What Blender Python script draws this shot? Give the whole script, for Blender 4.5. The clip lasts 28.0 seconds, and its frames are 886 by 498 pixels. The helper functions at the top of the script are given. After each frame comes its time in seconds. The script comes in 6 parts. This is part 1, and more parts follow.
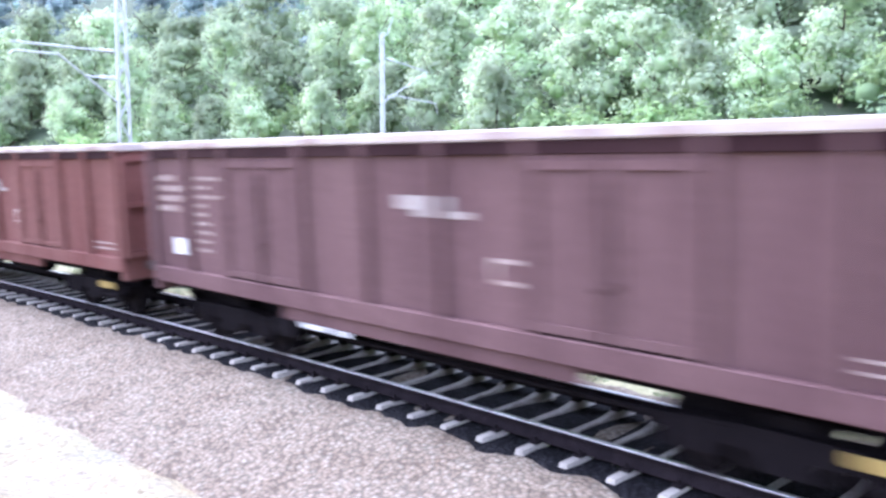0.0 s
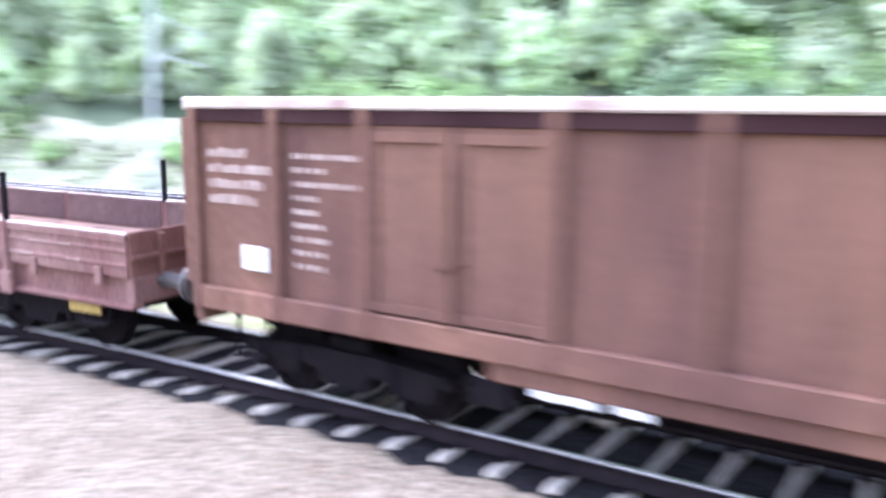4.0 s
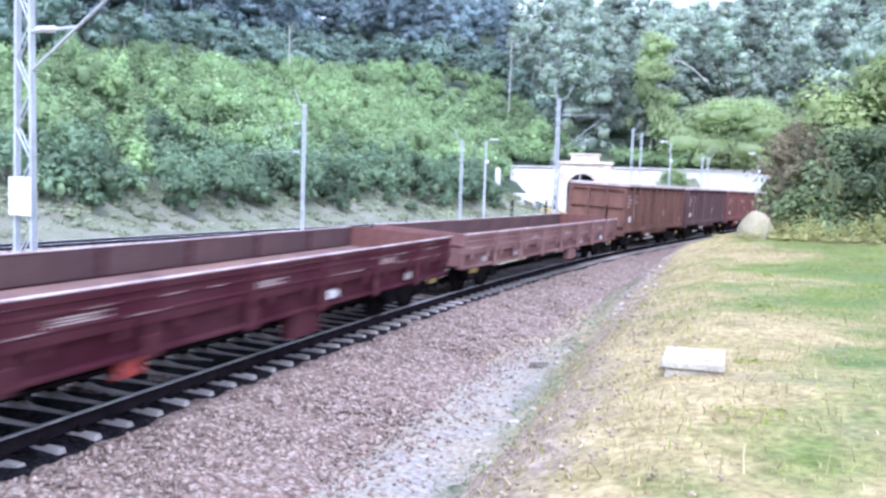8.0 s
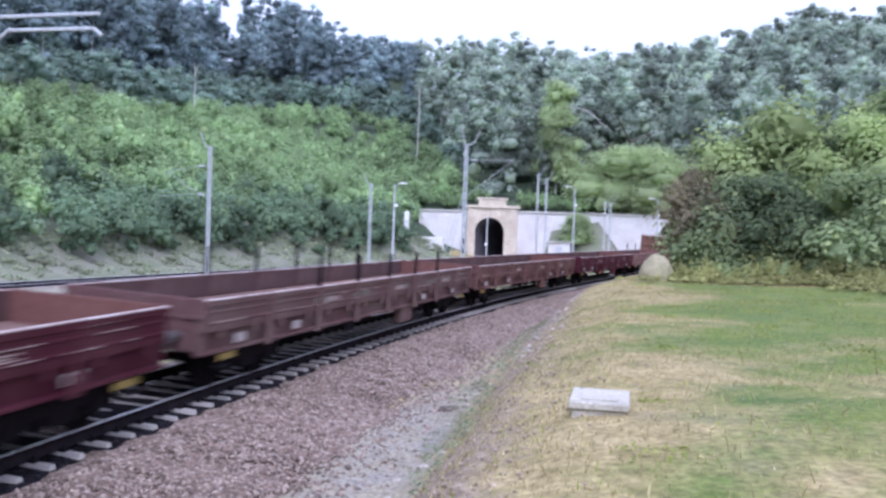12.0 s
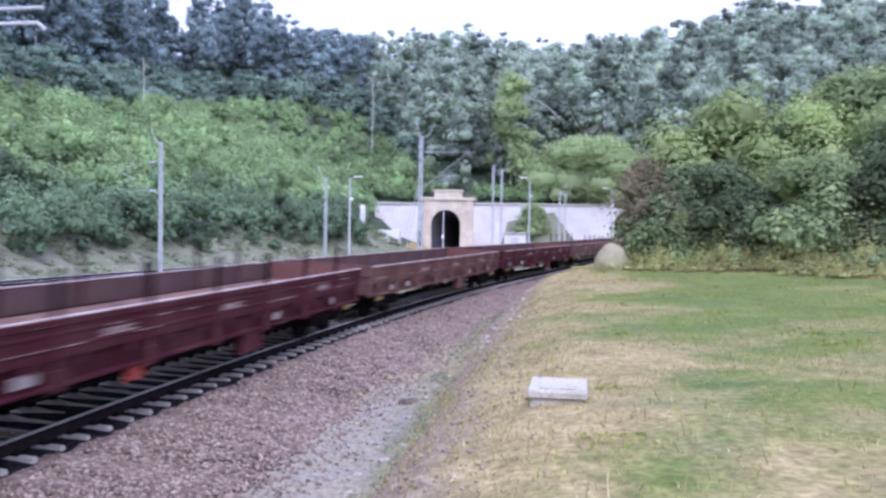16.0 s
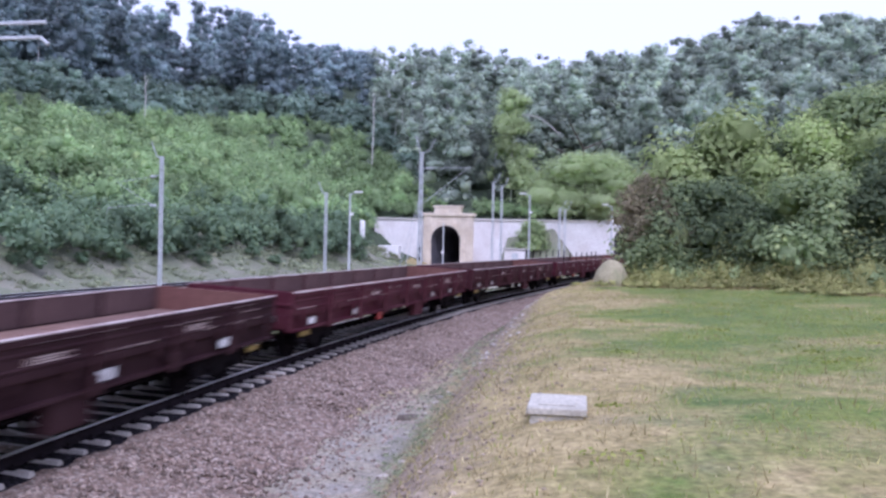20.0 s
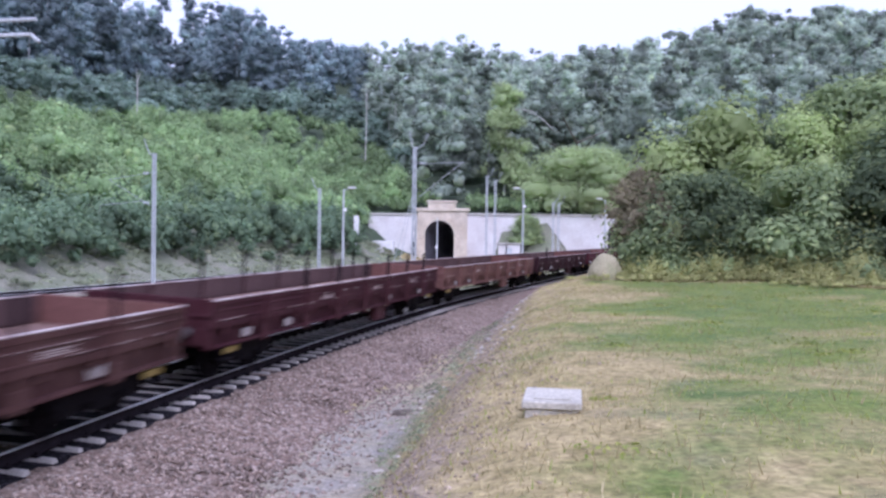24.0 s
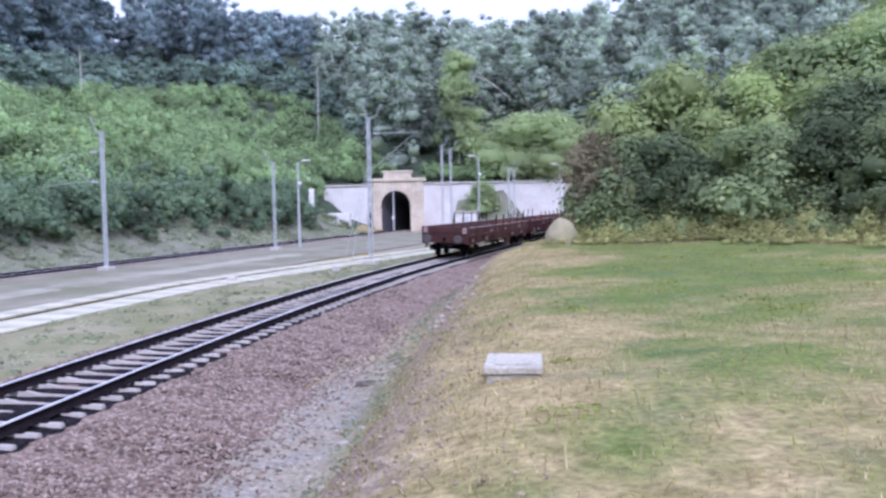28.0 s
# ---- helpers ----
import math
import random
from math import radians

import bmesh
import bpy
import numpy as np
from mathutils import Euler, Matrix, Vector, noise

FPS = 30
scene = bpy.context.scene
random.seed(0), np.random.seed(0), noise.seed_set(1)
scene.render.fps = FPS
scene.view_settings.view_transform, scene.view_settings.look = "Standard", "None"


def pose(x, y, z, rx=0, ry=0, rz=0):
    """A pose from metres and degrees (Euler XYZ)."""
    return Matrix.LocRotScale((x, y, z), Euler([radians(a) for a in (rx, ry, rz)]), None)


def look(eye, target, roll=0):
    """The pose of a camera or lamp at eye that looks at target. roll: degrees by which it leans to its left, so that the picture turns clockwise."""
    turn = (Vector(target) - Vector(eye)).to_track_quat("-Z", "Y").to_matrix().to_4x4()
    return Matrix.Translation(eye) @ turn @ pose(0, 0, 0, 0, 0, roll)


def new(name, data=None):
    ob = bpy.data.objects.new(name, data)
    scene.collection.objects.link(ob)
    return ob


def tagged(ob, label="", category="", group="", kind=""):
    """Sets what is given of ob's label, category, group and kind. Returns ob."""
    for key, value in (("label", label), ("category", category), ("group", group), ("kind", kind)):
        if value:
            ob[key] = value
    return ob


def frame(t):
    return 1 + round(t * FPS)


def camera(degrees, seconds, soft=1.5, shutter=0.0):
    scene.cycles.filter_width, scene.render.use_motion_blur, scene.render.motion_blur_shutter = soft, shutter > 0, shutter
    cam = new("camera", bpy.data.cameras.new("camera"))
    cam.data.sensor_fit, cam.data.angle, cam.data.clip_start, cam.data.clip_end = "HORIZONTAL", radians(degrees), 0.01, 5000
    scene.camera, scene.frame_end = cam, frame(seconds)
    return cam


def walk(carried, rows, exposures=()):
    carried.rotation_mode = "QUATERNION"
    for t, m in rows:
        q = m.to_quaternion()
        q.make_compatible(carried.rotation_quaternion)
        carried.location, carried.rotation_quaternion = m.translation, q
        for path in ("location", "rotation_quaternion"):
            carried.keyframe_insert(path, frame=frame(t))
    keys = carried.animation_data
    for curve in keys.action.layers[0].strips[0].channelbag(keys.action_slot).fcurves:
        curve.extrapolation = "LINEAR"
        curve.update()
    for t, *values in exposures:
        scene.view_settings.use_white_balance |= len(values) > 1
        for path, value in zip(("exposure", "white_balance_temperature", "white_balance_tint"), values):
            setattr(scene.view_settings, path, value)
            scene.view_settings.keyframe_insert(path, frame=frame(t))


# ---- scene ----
EYE = (0.0, 0.0, 2.874)
cam = camera(53.96, 28.0, soft=2.7, shutter=1.0)
LOOKS = [  # seconds, heading, tilt, roll
    (0, 138.17, -5.62, 0.03), (0.5, 138.48, -5.98, -0.26), (1, 138.38, -6.05, -0.21), (1.5, 138.33, -6.03, -0.49), (2, 138.27, -6.29, -0.37),
    (2.5, 138.43, -6.72, -0.49), (3, 138.00, -7.00, -0.60), (3.5, 134.50, -7.20, -1.00), (3.9, 127.00, -7.30, -1.50), (4.2, 115.50, -7.40, -1.90),
    (4.5, 96.44, -7.50, -2.25), (4.7, 78.82, -7.65, -3.70), (5, 60.59, -8.18, -2.27), (5.3, 46.57, -8.62, -2.44), (5.6, 36.33, -7.74, -1.45),
    (5.9, 27.90, -7.28, -2.01), (6, 27.66, -7.31, -1.97), (6.5, 23.10, -6.50, -1.29), (7, 19.10, -5.21, -2.16), (7.5, 16.80, -4.15, -1.99),
    (8, 16.00, -4.17, -1.84), (8.5, 15.26, -4.43, -2.38), (9, 14.71, -4.45, -2.63), (9.5, 14.08, -4.34, -2.50), (10, 13.32, -3.99, -2.28),
    (10.5, 12.78, -3.51, -2.13), (11, 12.10, -2.80, -1.85), (11.5, 11.02, -1.67, -1.83), (12, 10.01, -1.12, -1.93), (12.5, 9.21, -0.49, -1.85),
    (13, 8.49, -0.40, -1.57), (13.5, 7.98, -0.69, -2.20), (15.5, 6.48, -1.88, -1.33), (16, 7.14, -1.54, -0.92), (16.5, 7.79, -1.36, -0.89),
    (17, 8.04, -0.69, -0.76), (17.5, 7.94, -0.22, -0.82), (18, 7.63, -0.11, -0.94), (18.5, 7.52, -0.36, -0.97), (19, 7.51, -0.39, -0.92),
    (19.5, 7.42, -0.41, -1.38), (20, 7.13, -0.51, -1.19), (20.5, 6.94, -0.51, -0.79), (21, 7.19, -0.64, -0.91), (21.5, 7.13, -0.60, -1.10),
    (23.5, 6.77, -0.80, -0.74), (24, 6.73, -0.83, -0.77), (24.5, 6.61, -0.84, -0.71), (25, 6.47, -1.08, -0.37), (25.5, 6.18, -1.56, -0.37),
    (26, 5.80, -2.04, 0.07), (26.5, 5.44, -2.34, 0.41), (27, 5.03, -2.40, 0.75), (27.5, 4.71, -2.61, 1.14), (28, 3.87, -2.85, 1.12),
]
walk(cam, [(t, pose(*EYE, 90 + p, r, y)) for t, y, p, r in LOOKS],
     exposures=[(0.0, 1.52, 5250, 25), (2.5, 1.52, 5250, 25), (4.5, 1.82, 5350, 22), (5.5, 1.64, 5300, 23), (6.5, 1.1, 5120, 24), (7.5, 0.9, 5110, 25), (10.0, 0.74, 5150, 26), (11.0, 0.6, 5150, 27),
                (12.0, 0.15, 5230, 28), (13.0, 0.1, 5230, 31), (16.0, 0.17, 5230, 33), (20.0, -0.06, 5280, 35), (24.0, -0.03, 5280, 34), (28.0, 0.04, 5230, 32)])

# ---- light: bright overcast ----
world = bpy.data.worlds.new("world")
scene.world = world
world.use_nodes = True
wn = world.node_tree
sky = wn.nodes.new("ShaderNodeTexSky")
sky.sky_type = "NISHITA"
sky.sun_disc = False
sky.sun_elevation = radians(50)
sky.sun_rotation = radians(164.6)
sky.air_density, sky.dust_density, sky.ozone_density = 1.0, 6.0, 1.0
veil = wn.nodes.new("ShaderNodeMixRGB")  # the cloud cover whitens the blue
veil.inputs[0].default_value = 0.72
veil.inputs[2].default_value = (9.0, 9.4, 10.0, 1)
wn.links.new(sky.outputs[0], veil.inputs[1])
wn.links.new(veil.outputs[0], wn.nodes["Background"].inputs[0])
wn.nodes["Background"].inputs[1].default_value = 0.15
sun = new("sun", bpy.data.lights.new("sun", "SUN"))
sun.data.energy, sun.data.angle, sun.data.color = 1.7, radians(24), (1.0, 0.96, 0.9)
sun.matrix_world = look((0, 0, 50), (-11, 40, 0))


# ---- materials ----
def rgb(c):
    return (*c, 1)


def material(name, c1, c2, scale=3.0, rough=0.8, metal=0.0, bump=0.3, fine=40.0, c3=None, amount=0.35, stretch=(1, 1, 1), islands=0.0, randoms=0.0, patch=None, grit=(0.72, 1.25), gloss=0.22):
    """Two colours broken up by coarse noise, a third one by blotches, grain and relief by fine noise."""
    m = bpy.data.materials.new(name)
    m.use_nodes = True
    t = m.node_tree
    b = t.nodes["Principled BSDF"]
    b.inputs["Roughness"].default_value, b.inputs["Metallic"].default_value = rough, metal
    if not metal:
        b.inputs["Specular IOR Level"].default_value = gloss if max(c1) > 0.03 else 0.08
    co = t.nodes.new("ShaderNodeTexCoord")
    mp = t.nodes.new("ShaderNodeMapping")
    mp.inputs["Scale"].default_value = stretch
    t.links.new(co.outputs["Object"], mp.inputs[0])

    def cloud(s, detail=6.0):
        n = t.nodes.new("ShaderNodeTexNoise")
        n.inputs["Scale"].default_value, n.inputs["Detail"].default_value, n.inputs["Roughness"].default_value = s, detail, 0.65
        t.links.new(mp.outputs[0], n.inputs["Vector"])
        return n.outputs[0]

    def ramp(src, lo, hi):
        r = t.nodes.new("ShaderNodeMapRange")
        r.inputs[1].default_value, r.inputs[2].default_value = lo, hi
        t.links.new(src, r.inputs[0])
        return r.outputs[0]

    def mix(f, a, bcol, mode="MIX"):
        x = t.nodes.new("ShaderNodeMixRGB")
        x.blend_type = mode
        if isinstance(f, float):
            x.inputs[0].default_value = f
        else:
            t.links.new(f, x.inputs[0])
        for k, v in ((1, a), (2, bcol)):
            if isinstance(v, tuple):
                x.inputs[k].default_value = rgb(v)
            else:
                t.links.new(v, x.inputs[k])
        return x.outputs[0]

    col = mix(ramp(cloud(scale), 0.35, 0.65), c1, c2)
    if c3:
        col = mix(ramp(cloud(scale * 0.37 + 0.05, 8.0), 0.62 - amount * 0.4, 0.8 - amount * 0.3), col, c3)
    if patch:  # ground cover that the mesh marks, frayed by noise
        at = t.nodes.new("ShaderNodeAttribute")
        at.attribute_name = patch[0]
        ad = t.nodes.new("ShaderNodeMath")
        ad.operation = "ADD"
        t.links.new(at.outputs["Fac"], ad.inputs[0])
        t.links.new(ramp(cloud(1.7, 10.0), 0.25, 0.95), ad.inputs[1])
        col = mix(ramp(ad.outputs[0], 0.5, 1.1), col, mix(ramp(cloud(2.2), 0.35, 0.65), patch[1], patch[2]))
        at = t.nodes.new("ShaderNodeAttribute")
        at.attribute_name = "soil"
        ad = t.nodes.new("ShaderNodeMath")
        ad.operation = "ADD"
        t.links.new(at.outputs["Fac"], ad.inputs[0])
        t.links.new(ramp(cloud(2.6, 10.0), 0.3, 0.9), ad.inputs[1])
        col = mix(ramp(ad.outputs[0], 0.5, 1.1), col, mix(ramp(cloud(5.0), 0.35, 0.65), (0.21, 0.165, 0.12), (0.38, 0.31, 0.23)))
        at = t.nodes.new("ShaderNodeAttribute")
        at.attribute_name = "gravel"
        ad = t.nodes.new("ShaderNodeMath")
        ad.operation = "ADD"
        t.links.new(at.outputs["Fac"], ad.inputs[0])
        t.links.new(ramp(cloud(1.1, 10.0), 0.3, 0.95), ad.inputs[1])
        col = mix(ramp(ad.outputs[0], 0.4, 1.5), col, mix(ramp(cloud(16.0), 0.35, 0.65), (0.235, 0.22, 0.19), (0.36, 0.34, 0.305)))
    grain = ramp(cloud(fine, 3.0), 0.25, 0.75)
    g = t.nodes.new("ShaderNodeMapRange")
    g.inputs[3].default_value, g.inputs[4].default_value = grit
    t.links.new(grain, g.inputs[0])
    gc = t.nodes.new("ShaderNodeCombineXYZ")
    for k in range(3):
        t.links.new(g.outputs[0], gc.inputs[k])
    col = mix(1.0, col, gc.outputs[0], "MULTIPLY")
    if islands or randoms:
        if islands:
            src = t.nodes.new("ShaderNodeNewGeometry").outputs["Random Per Island"]
        else:
            src = t.nodes.new("ShaderNodeObjectInfo").outputs["Random"]
        k = islands or randoms
        v = t.nodes.new("ShaderNodeMapRange")
        v.inputs[3].default_value, v.inputs[4].default_value = 1 - k, 1 + k
        t.links.new(src, v.inputs[0])
        vc = t.nodes.new("ShaderNodeCombineXYZ")
        for q in range(3):
            t.links.new(v.outputs[0], vc.inputs[q])
        col = mix(1.0, col, vc.outputs[0], "MULTIPLY")
    t.links.new(col, b.inputs["Base Color"])
    if bump:
        bp = t.nodes.new("ShaderNodeBump")
        bp.inputs["Strength"].default_value, bp.inputs["Distance"].default_value = bump, 0.02
        t.links.new(cloud(fine, 4.0), bp.inputs["Height"])
        t.links.new(bp.outputs[0], b.inputs["Normal"])
    return m


def leaf_material(name, dark, light, warm, through_light=0.35, vary=0.35):
    """Leaves: each island its own green, each plant its own tone, some light passing through."""
    m = bpy.data.materials.new(name)
    m.use_nodes = True
    t = m.node_tree
    t.nodes.remove(t.nodes["Principled BSDF"])
    geo = t.nodes.new("ShaderNodeNewGeometry")
    r = t.nodes.new("ShaderNodeValToRGB")
    r.color_ramp.elements[0].color, r.color_ramp.elements[1].color = rgb(dark), rgb(light)
    e = r.color_ramp.elements.new(0.86)
    e.color = rgb(light)
    r.color_ramp.elements[2].color = rgb(warm)
    t.links.new(geo.outputs["Random Per Island"], r.inputs[0])
    co = t.nodes.new("ShaderNodeTexCoord")
    n = t.nodes.new("ShaderNodeTexNoise")
    n.inputs["Scale"].default_value = 0.16
    n.inputs["Detail"].default_value = 3
    t.links.new(co.outputs["Object"], n.inputs["Vector"])
    oi = t.nodes.new("ShaderNodeObjectInfo")
    at = t.nodes.new("ShaderNodeAttribute")
    at.attribute_name = "tone"
    su = t.nodes.new("ShaderNodeMath")  # the plant's own tone: of the object, or of the clump within a mass
    su.operation = "ADD"
    t.links.new(oi.outputs["Random"], su.inputs[0])
    t.links.new(at.outputs["Fac"], su.inputs[1])
    fr = t.nodes.new("ShaderNodeMath")
    fr.operation = "FRACT"
    t.links.new(su.outputs[0], fr.inputs[0])
    ad = t.nodes.new("ShaderNodeMath")
    ad.operation = "MULTIPLY_ADD"
    ad.inputs[1].default_value = vary
    t.links.new(fr.outputs[0], ad.inputs[0])
    t.links.new(n.outputs[0], ad.inputs[2])
    v = t.nodes.new("ShaderNodeMapRange")
    v.inputs[1].default_value, v.inputs[2].default_value = 0.175 + vary / 2, 0.775 + vary / 2
    v.inputs[3].default_value, v.inputs[4].default_value = 0.52, 1.46
    t.links.new(ad.outputs[0], v.inputs[0])
    cc = t.nodes.new("ShaderNodeCombineXYZ")
    for q in range(3):
        t.links.new(v.outputs[0], cc.inputs[q])
    x = t.nodes.new("ShaderNodeMixRGB")
    x.blend_type = "MULTIPLY"
    x.inputs[0].default_value = 1
    t.links.new(r.outputs[0], x.inputs[1])
    t.links.new(cc.outputs[0], x.inputs[2])
    d = t.nodes.new("ShaderNodeBsdfDiffuse")
    tr = t.nodes.new("ShaderNodeBsdfTranslucent")
    tc = t.nodes.new("ShaderNodeMixRGB")
    tc.blend_type = "MULTIPLY"
    tc.inputs[0].default_value = 1
    tc.inputs[2].default_value = (through_light, through_light, through_light * 0.85, 1)
    t.links.new(x.outputs[0], tc.inputs[1])
    ms = t.nodes.new("ShaderNodeAddShader")
    t.links.new(x.outputs[0], d.inputs[0])
    t.links.new(tc.outputs[0], tr.inputs[0])
    t.links.new(d.outputs[0], ms.inputs[0])
    t.links.new(tr.outputs[0], ms.inputs[1])
    t.links.new(ms.outputs[0], t.nodes["Material Output"].inputs[0])
    return m


def stone_bed(name, tones, cells, bump=0.8):
    """Crushed stone: every cell its own tone, dark joints, dusty patches."""
    m = material(name, tones[1], tones[2], 1.1, 0.95, 0, 0.0, 30.0)
    t = m.node_tree
    b = t.nodes["Principled BSDF"]
    base = b.inputs["Base Color"].links[0].from_socket
    co = t.nodes.new("ShaderNodeTexCoord")
    vo = t.nodes.new("ShaderNodeTexVoronoi")
    vo.inputs["Scale"].default_value = cells
    t.links.new(co.outputs["Object"], vo.inputs["Vector"])
    sp = t.nodes.new("ShaderNodeSeparateColor")
    t.links.new(vo.outputs["Color"], sp.inputs[0])
    r = t.nodes.new("ShaderNodeValToRGB")
    r.color_ramp.elements[0].color, r.color_ramp.elements[1].color = rgb(tones[0]), rgb(tones[3])
    for p, k in ((0.25, 1), (0.7, 2)):
        r.color_ramp.elements.new(p).color = rgb(tones[k])
    t.links.new(sp.outputs[0], r.inputs[0])
    x = t.nodes.new("ShaderNodeMixRGB")
    yl = t.nodes.new("ShaderNodeSeparateXYZ")
    t.links.new(co.outputs["Object"], yl.inputs[0])
    du = t.nodes.new("ShaderNodeMapRange")  # tones of the single stones weaken towards the back
    du.inputs[1].default_value, du.inputs[2].default_value, du.inputs[3].default_value, du.inputs[4].default_value = -2.0, 10.0, 0.3, 0.78
    t.links.new(yl.outputs[1], du.inputs[0])
    t.links.new(du.outputs[0], x.inputs[0])
    t.links.new(base, x.inputs[1])
    t.links.new(r.outputs[0], x.inputs[2])
    jo = t.nodes.new("ShaderNodeMapRange")
    jo.inputs[1].default_value, jo.inputs[2].default_value = 0.25, 0.75
    jo.inputs[3].default_value, jo.inputs[4].default_value = 1.08, 0.55
    t.links.new(vo.outputs["Distance"], jo.inputs[0])
    cc = t.nodes.new("ShaderNodeCombineXYZ")
    for q in range(3):
        t.links.new(jo.outputs[0], cc.inputs[q])
    y = t.nodes.new("ShaderNodeMixRGB")
    y.blend_type = "MULTIPLY"
    y.inputs[0].default_value = 1
    t.links.new(x.outputs[0], y.inputs[1])
    t.links.new(cc.outputs[0], y.inputs[2])
    sx = t.nodes.new("ShaderNodeSeparateXYZ")  # white-balance cast put into the stone colour: less red behind, neutral ahead
    t.links.new(co.outputs["Object"], sx.inputs[0])
    al = t.nodes.new("ShaderNodeMapRange")
    al.inputs[1].default_value, al.inputs[2].default_value = -6.0, 12.0
    t.links.new(sx.outputs[1], al.inputs[0])
    tn = t.nodes.new("ShaderNodeMixRGB")
    tn.inputs[1].default_value, tn.inputs[2].default_value = (0.90, 1.0, 0.97, 1), (1, 1, 1, 1)
    t.links.new(al.outputs[0], tn.inputs[0])
    fin = t.nodes.new("ShaderNodeMixRGB")
    fin.blend_type = "MULTIPLY"
    fin.inputs[0].default_value = 1
    t.links.new(y.outputs[0], fin.inputs[1])
    t.links.new(tn.outputs[0], fin.inputs[2])
    t.links.new(fin.outputs[0], b.inputs["Base Color"])
    bp = t.nodes.new("ShaderNodeBump")
    bp.invert = True
    bp.inputs["Strength"].default_value, bp.inputs["Distance"].default_value = bump, 0.03
    t.links.new(vo.outputs["Distance"], bp.inputs["Height"])
    t.links.new(bp.outputs[0], b.inputs["Normal"])
    return m


GRASS = material("dry_grass", (0.12, 0.175, 0.036), (0.195, 0.22, 0.06), 2.3, 0.95, 0, 1.0, 13.0, (0.105, 0.155, 0.045), 0.5, patch=("dry", (0.43, 0.35, 0.18), (0.24, 0.205, 0.085)), grit=(0.5, 1.5))
# oil-dark stone, blackened further: shade under the train is in its colour
OILY_SHADED = stone_bed("oily_ballast", ((0.006, 0.0055, 0.007), (0.014, 0.0125, 0.016), (0.025, 0.022, 0.027), (0.052, 0.046, 0.053)), 17.0)
STRIPGRASS = material("thin_grass", (0.185, 0.20, 0.095), (0.285, 0.275, 0.165), 0.8, 0.95, 0, 0.5, 12.0, (0.34, 0.315, 0.22), 0.4)
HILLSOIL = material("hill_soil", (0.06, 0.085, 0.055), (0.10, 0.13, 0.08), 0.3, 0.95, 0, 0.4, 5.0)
BANKSOIL = material("bare_bank", (0.20, 0.21, 0.155), (0.275, 0.27, 0.215), 0.5, 0.95, 0, 0.4, 6.0, (0.18, 0.21, 0.13), 0.5)
BALLAST = stone_bed("ballast", ((0.095, 0.066, 0.052), (0.235, 0.166, 0.13), (0.325, 0.25, 0.205), (0.49, 0.43, 0.375)), 15.0)
YARD = material("yard_gravel", (0.235, 0.225, 0.175), (0.325, 0.31, 0.25), 0.5, 0.95, 0, 0.4, 18.0, (0.19, 0.20, 0.125), 0.5)
PATHDUST = material("path_dust", (0.33, 0.325, 0.255), (0.42, 0.41, 0.34), 0.6, 0.95, 0, 0.3, 20.0, (0.25, 0.25, 0.18), 0.4)
CONCRETE = material("concrete", (0.49, 0.48, 0.435), (0.60, 0.585, 0.535), 1.5, 0.9, 0, 0.25, 30.0, (0.45, 0.45, 0.42), 0.35)
TROUGH = material("trough_concrete", (0.55, 0.54, 0.43), (0.66, 0.65, 0.53), 1.2, 0.9, 0, 0.25, 30.0, (0.36, 0.36, 0.27), 0.45, randoms=0.04)
SLEEPER = material("sleeper_concrete", (0.46, 0.44, 0.41), (0.58, 0.56, 0.52), 3.0, 0.9, 0, 0.25, 40.0, (0.36, 0.32, 0.28), 0.4, randoms=0.12)
# rail sides near black: the train's shade is worked into their colour
RAILSIDE = material("shaded_rusty_rail", (0.015, 0.012, 0.015), (0.026, 0.02, 0.024), 4.0, 0.95, 0.0, 0.2, 60.0)
RAILTOP = material("polished_rail", (0.86, 0.87, 0.90), (0.93, 0.93, 0.95), 2.0, 0.5, 0.9, 0.05, 60.0)
# steel colour includes the deep shade below the wagons
STEELDARK = material("shaded_underframe", (0.007, 0.006, 0.008), (0.015, 0.012, 0.014), 4.0, 0.9, 0.0, 0.2, 30.0)
WORN = material("worn_pale_steel", (0.50, 0.42, 0.40), (0.62, 0.55, 0.53), 4.0, 0.6, 0.1, 0.15, 30.0, (0.30, 0.18, 0.16), 0.3)
PALE = material("faded_marking", (0.33, 0.285, 0.275), (0.47, 0.43, 0.41), 6.0, 0.8, 0, 0.1, 40.0, (0.45, 0.36, 0.33), 0.35)
WHITE = material("white_plate", (0.80, 0.81, 0.82), (0.86, 0.86, 0.86), 3.0, 0.6, 0, 0.05, 30.0)
YELLOW = material("yellow_paint", (0.29, 0.205, 0.06), (0.38, 0.28, 0.09), 5.0, 0.7, 0, 0.1, 30.0, (0.14, 0.09, 0.05), 0.4)
REDPAINT = material("red_paint", (0.30, 0.045, 0.045), (0.38, 0.07, 0.06), 5.0, 0.6, 0, 0.1, 30.0)
GALV = material("galvanised_steel", (0.50, 0.54, 0.56), (0.62, 0.66, 0.68), 2.0, 0.55, 0.3, 0.1, 40.0)
PORTAL = material("cream_stone", (0.62, 0.54, 0.42), (0.74, 0.67, 0.55), 0.6, 0.9, 0, 0.2, 8.0, (0.5, 0.45, 0.38), 0.3, islands=0.06)
WALLPAINT = material("whitewashed_wall", (0.74, 0.73, 0.72), (0.83, 0.82, 0.81), 0.35, 0.9, 0, 0.2, 6.0, (0.63, 0.59, 0.57), 0.4)
LINING = material("tunnel_lining", (0.10, 0.10, 0.12), (0.16, 0.16, 0.18), 0.6, 0.9, 0, 0.3, 8.0)
BLACK = material("black_paint", (0.02, 0.02, 0.022), (0.035, 0.035, 0.035), 4.0, 0.7, 0, 0.1, 30.0)
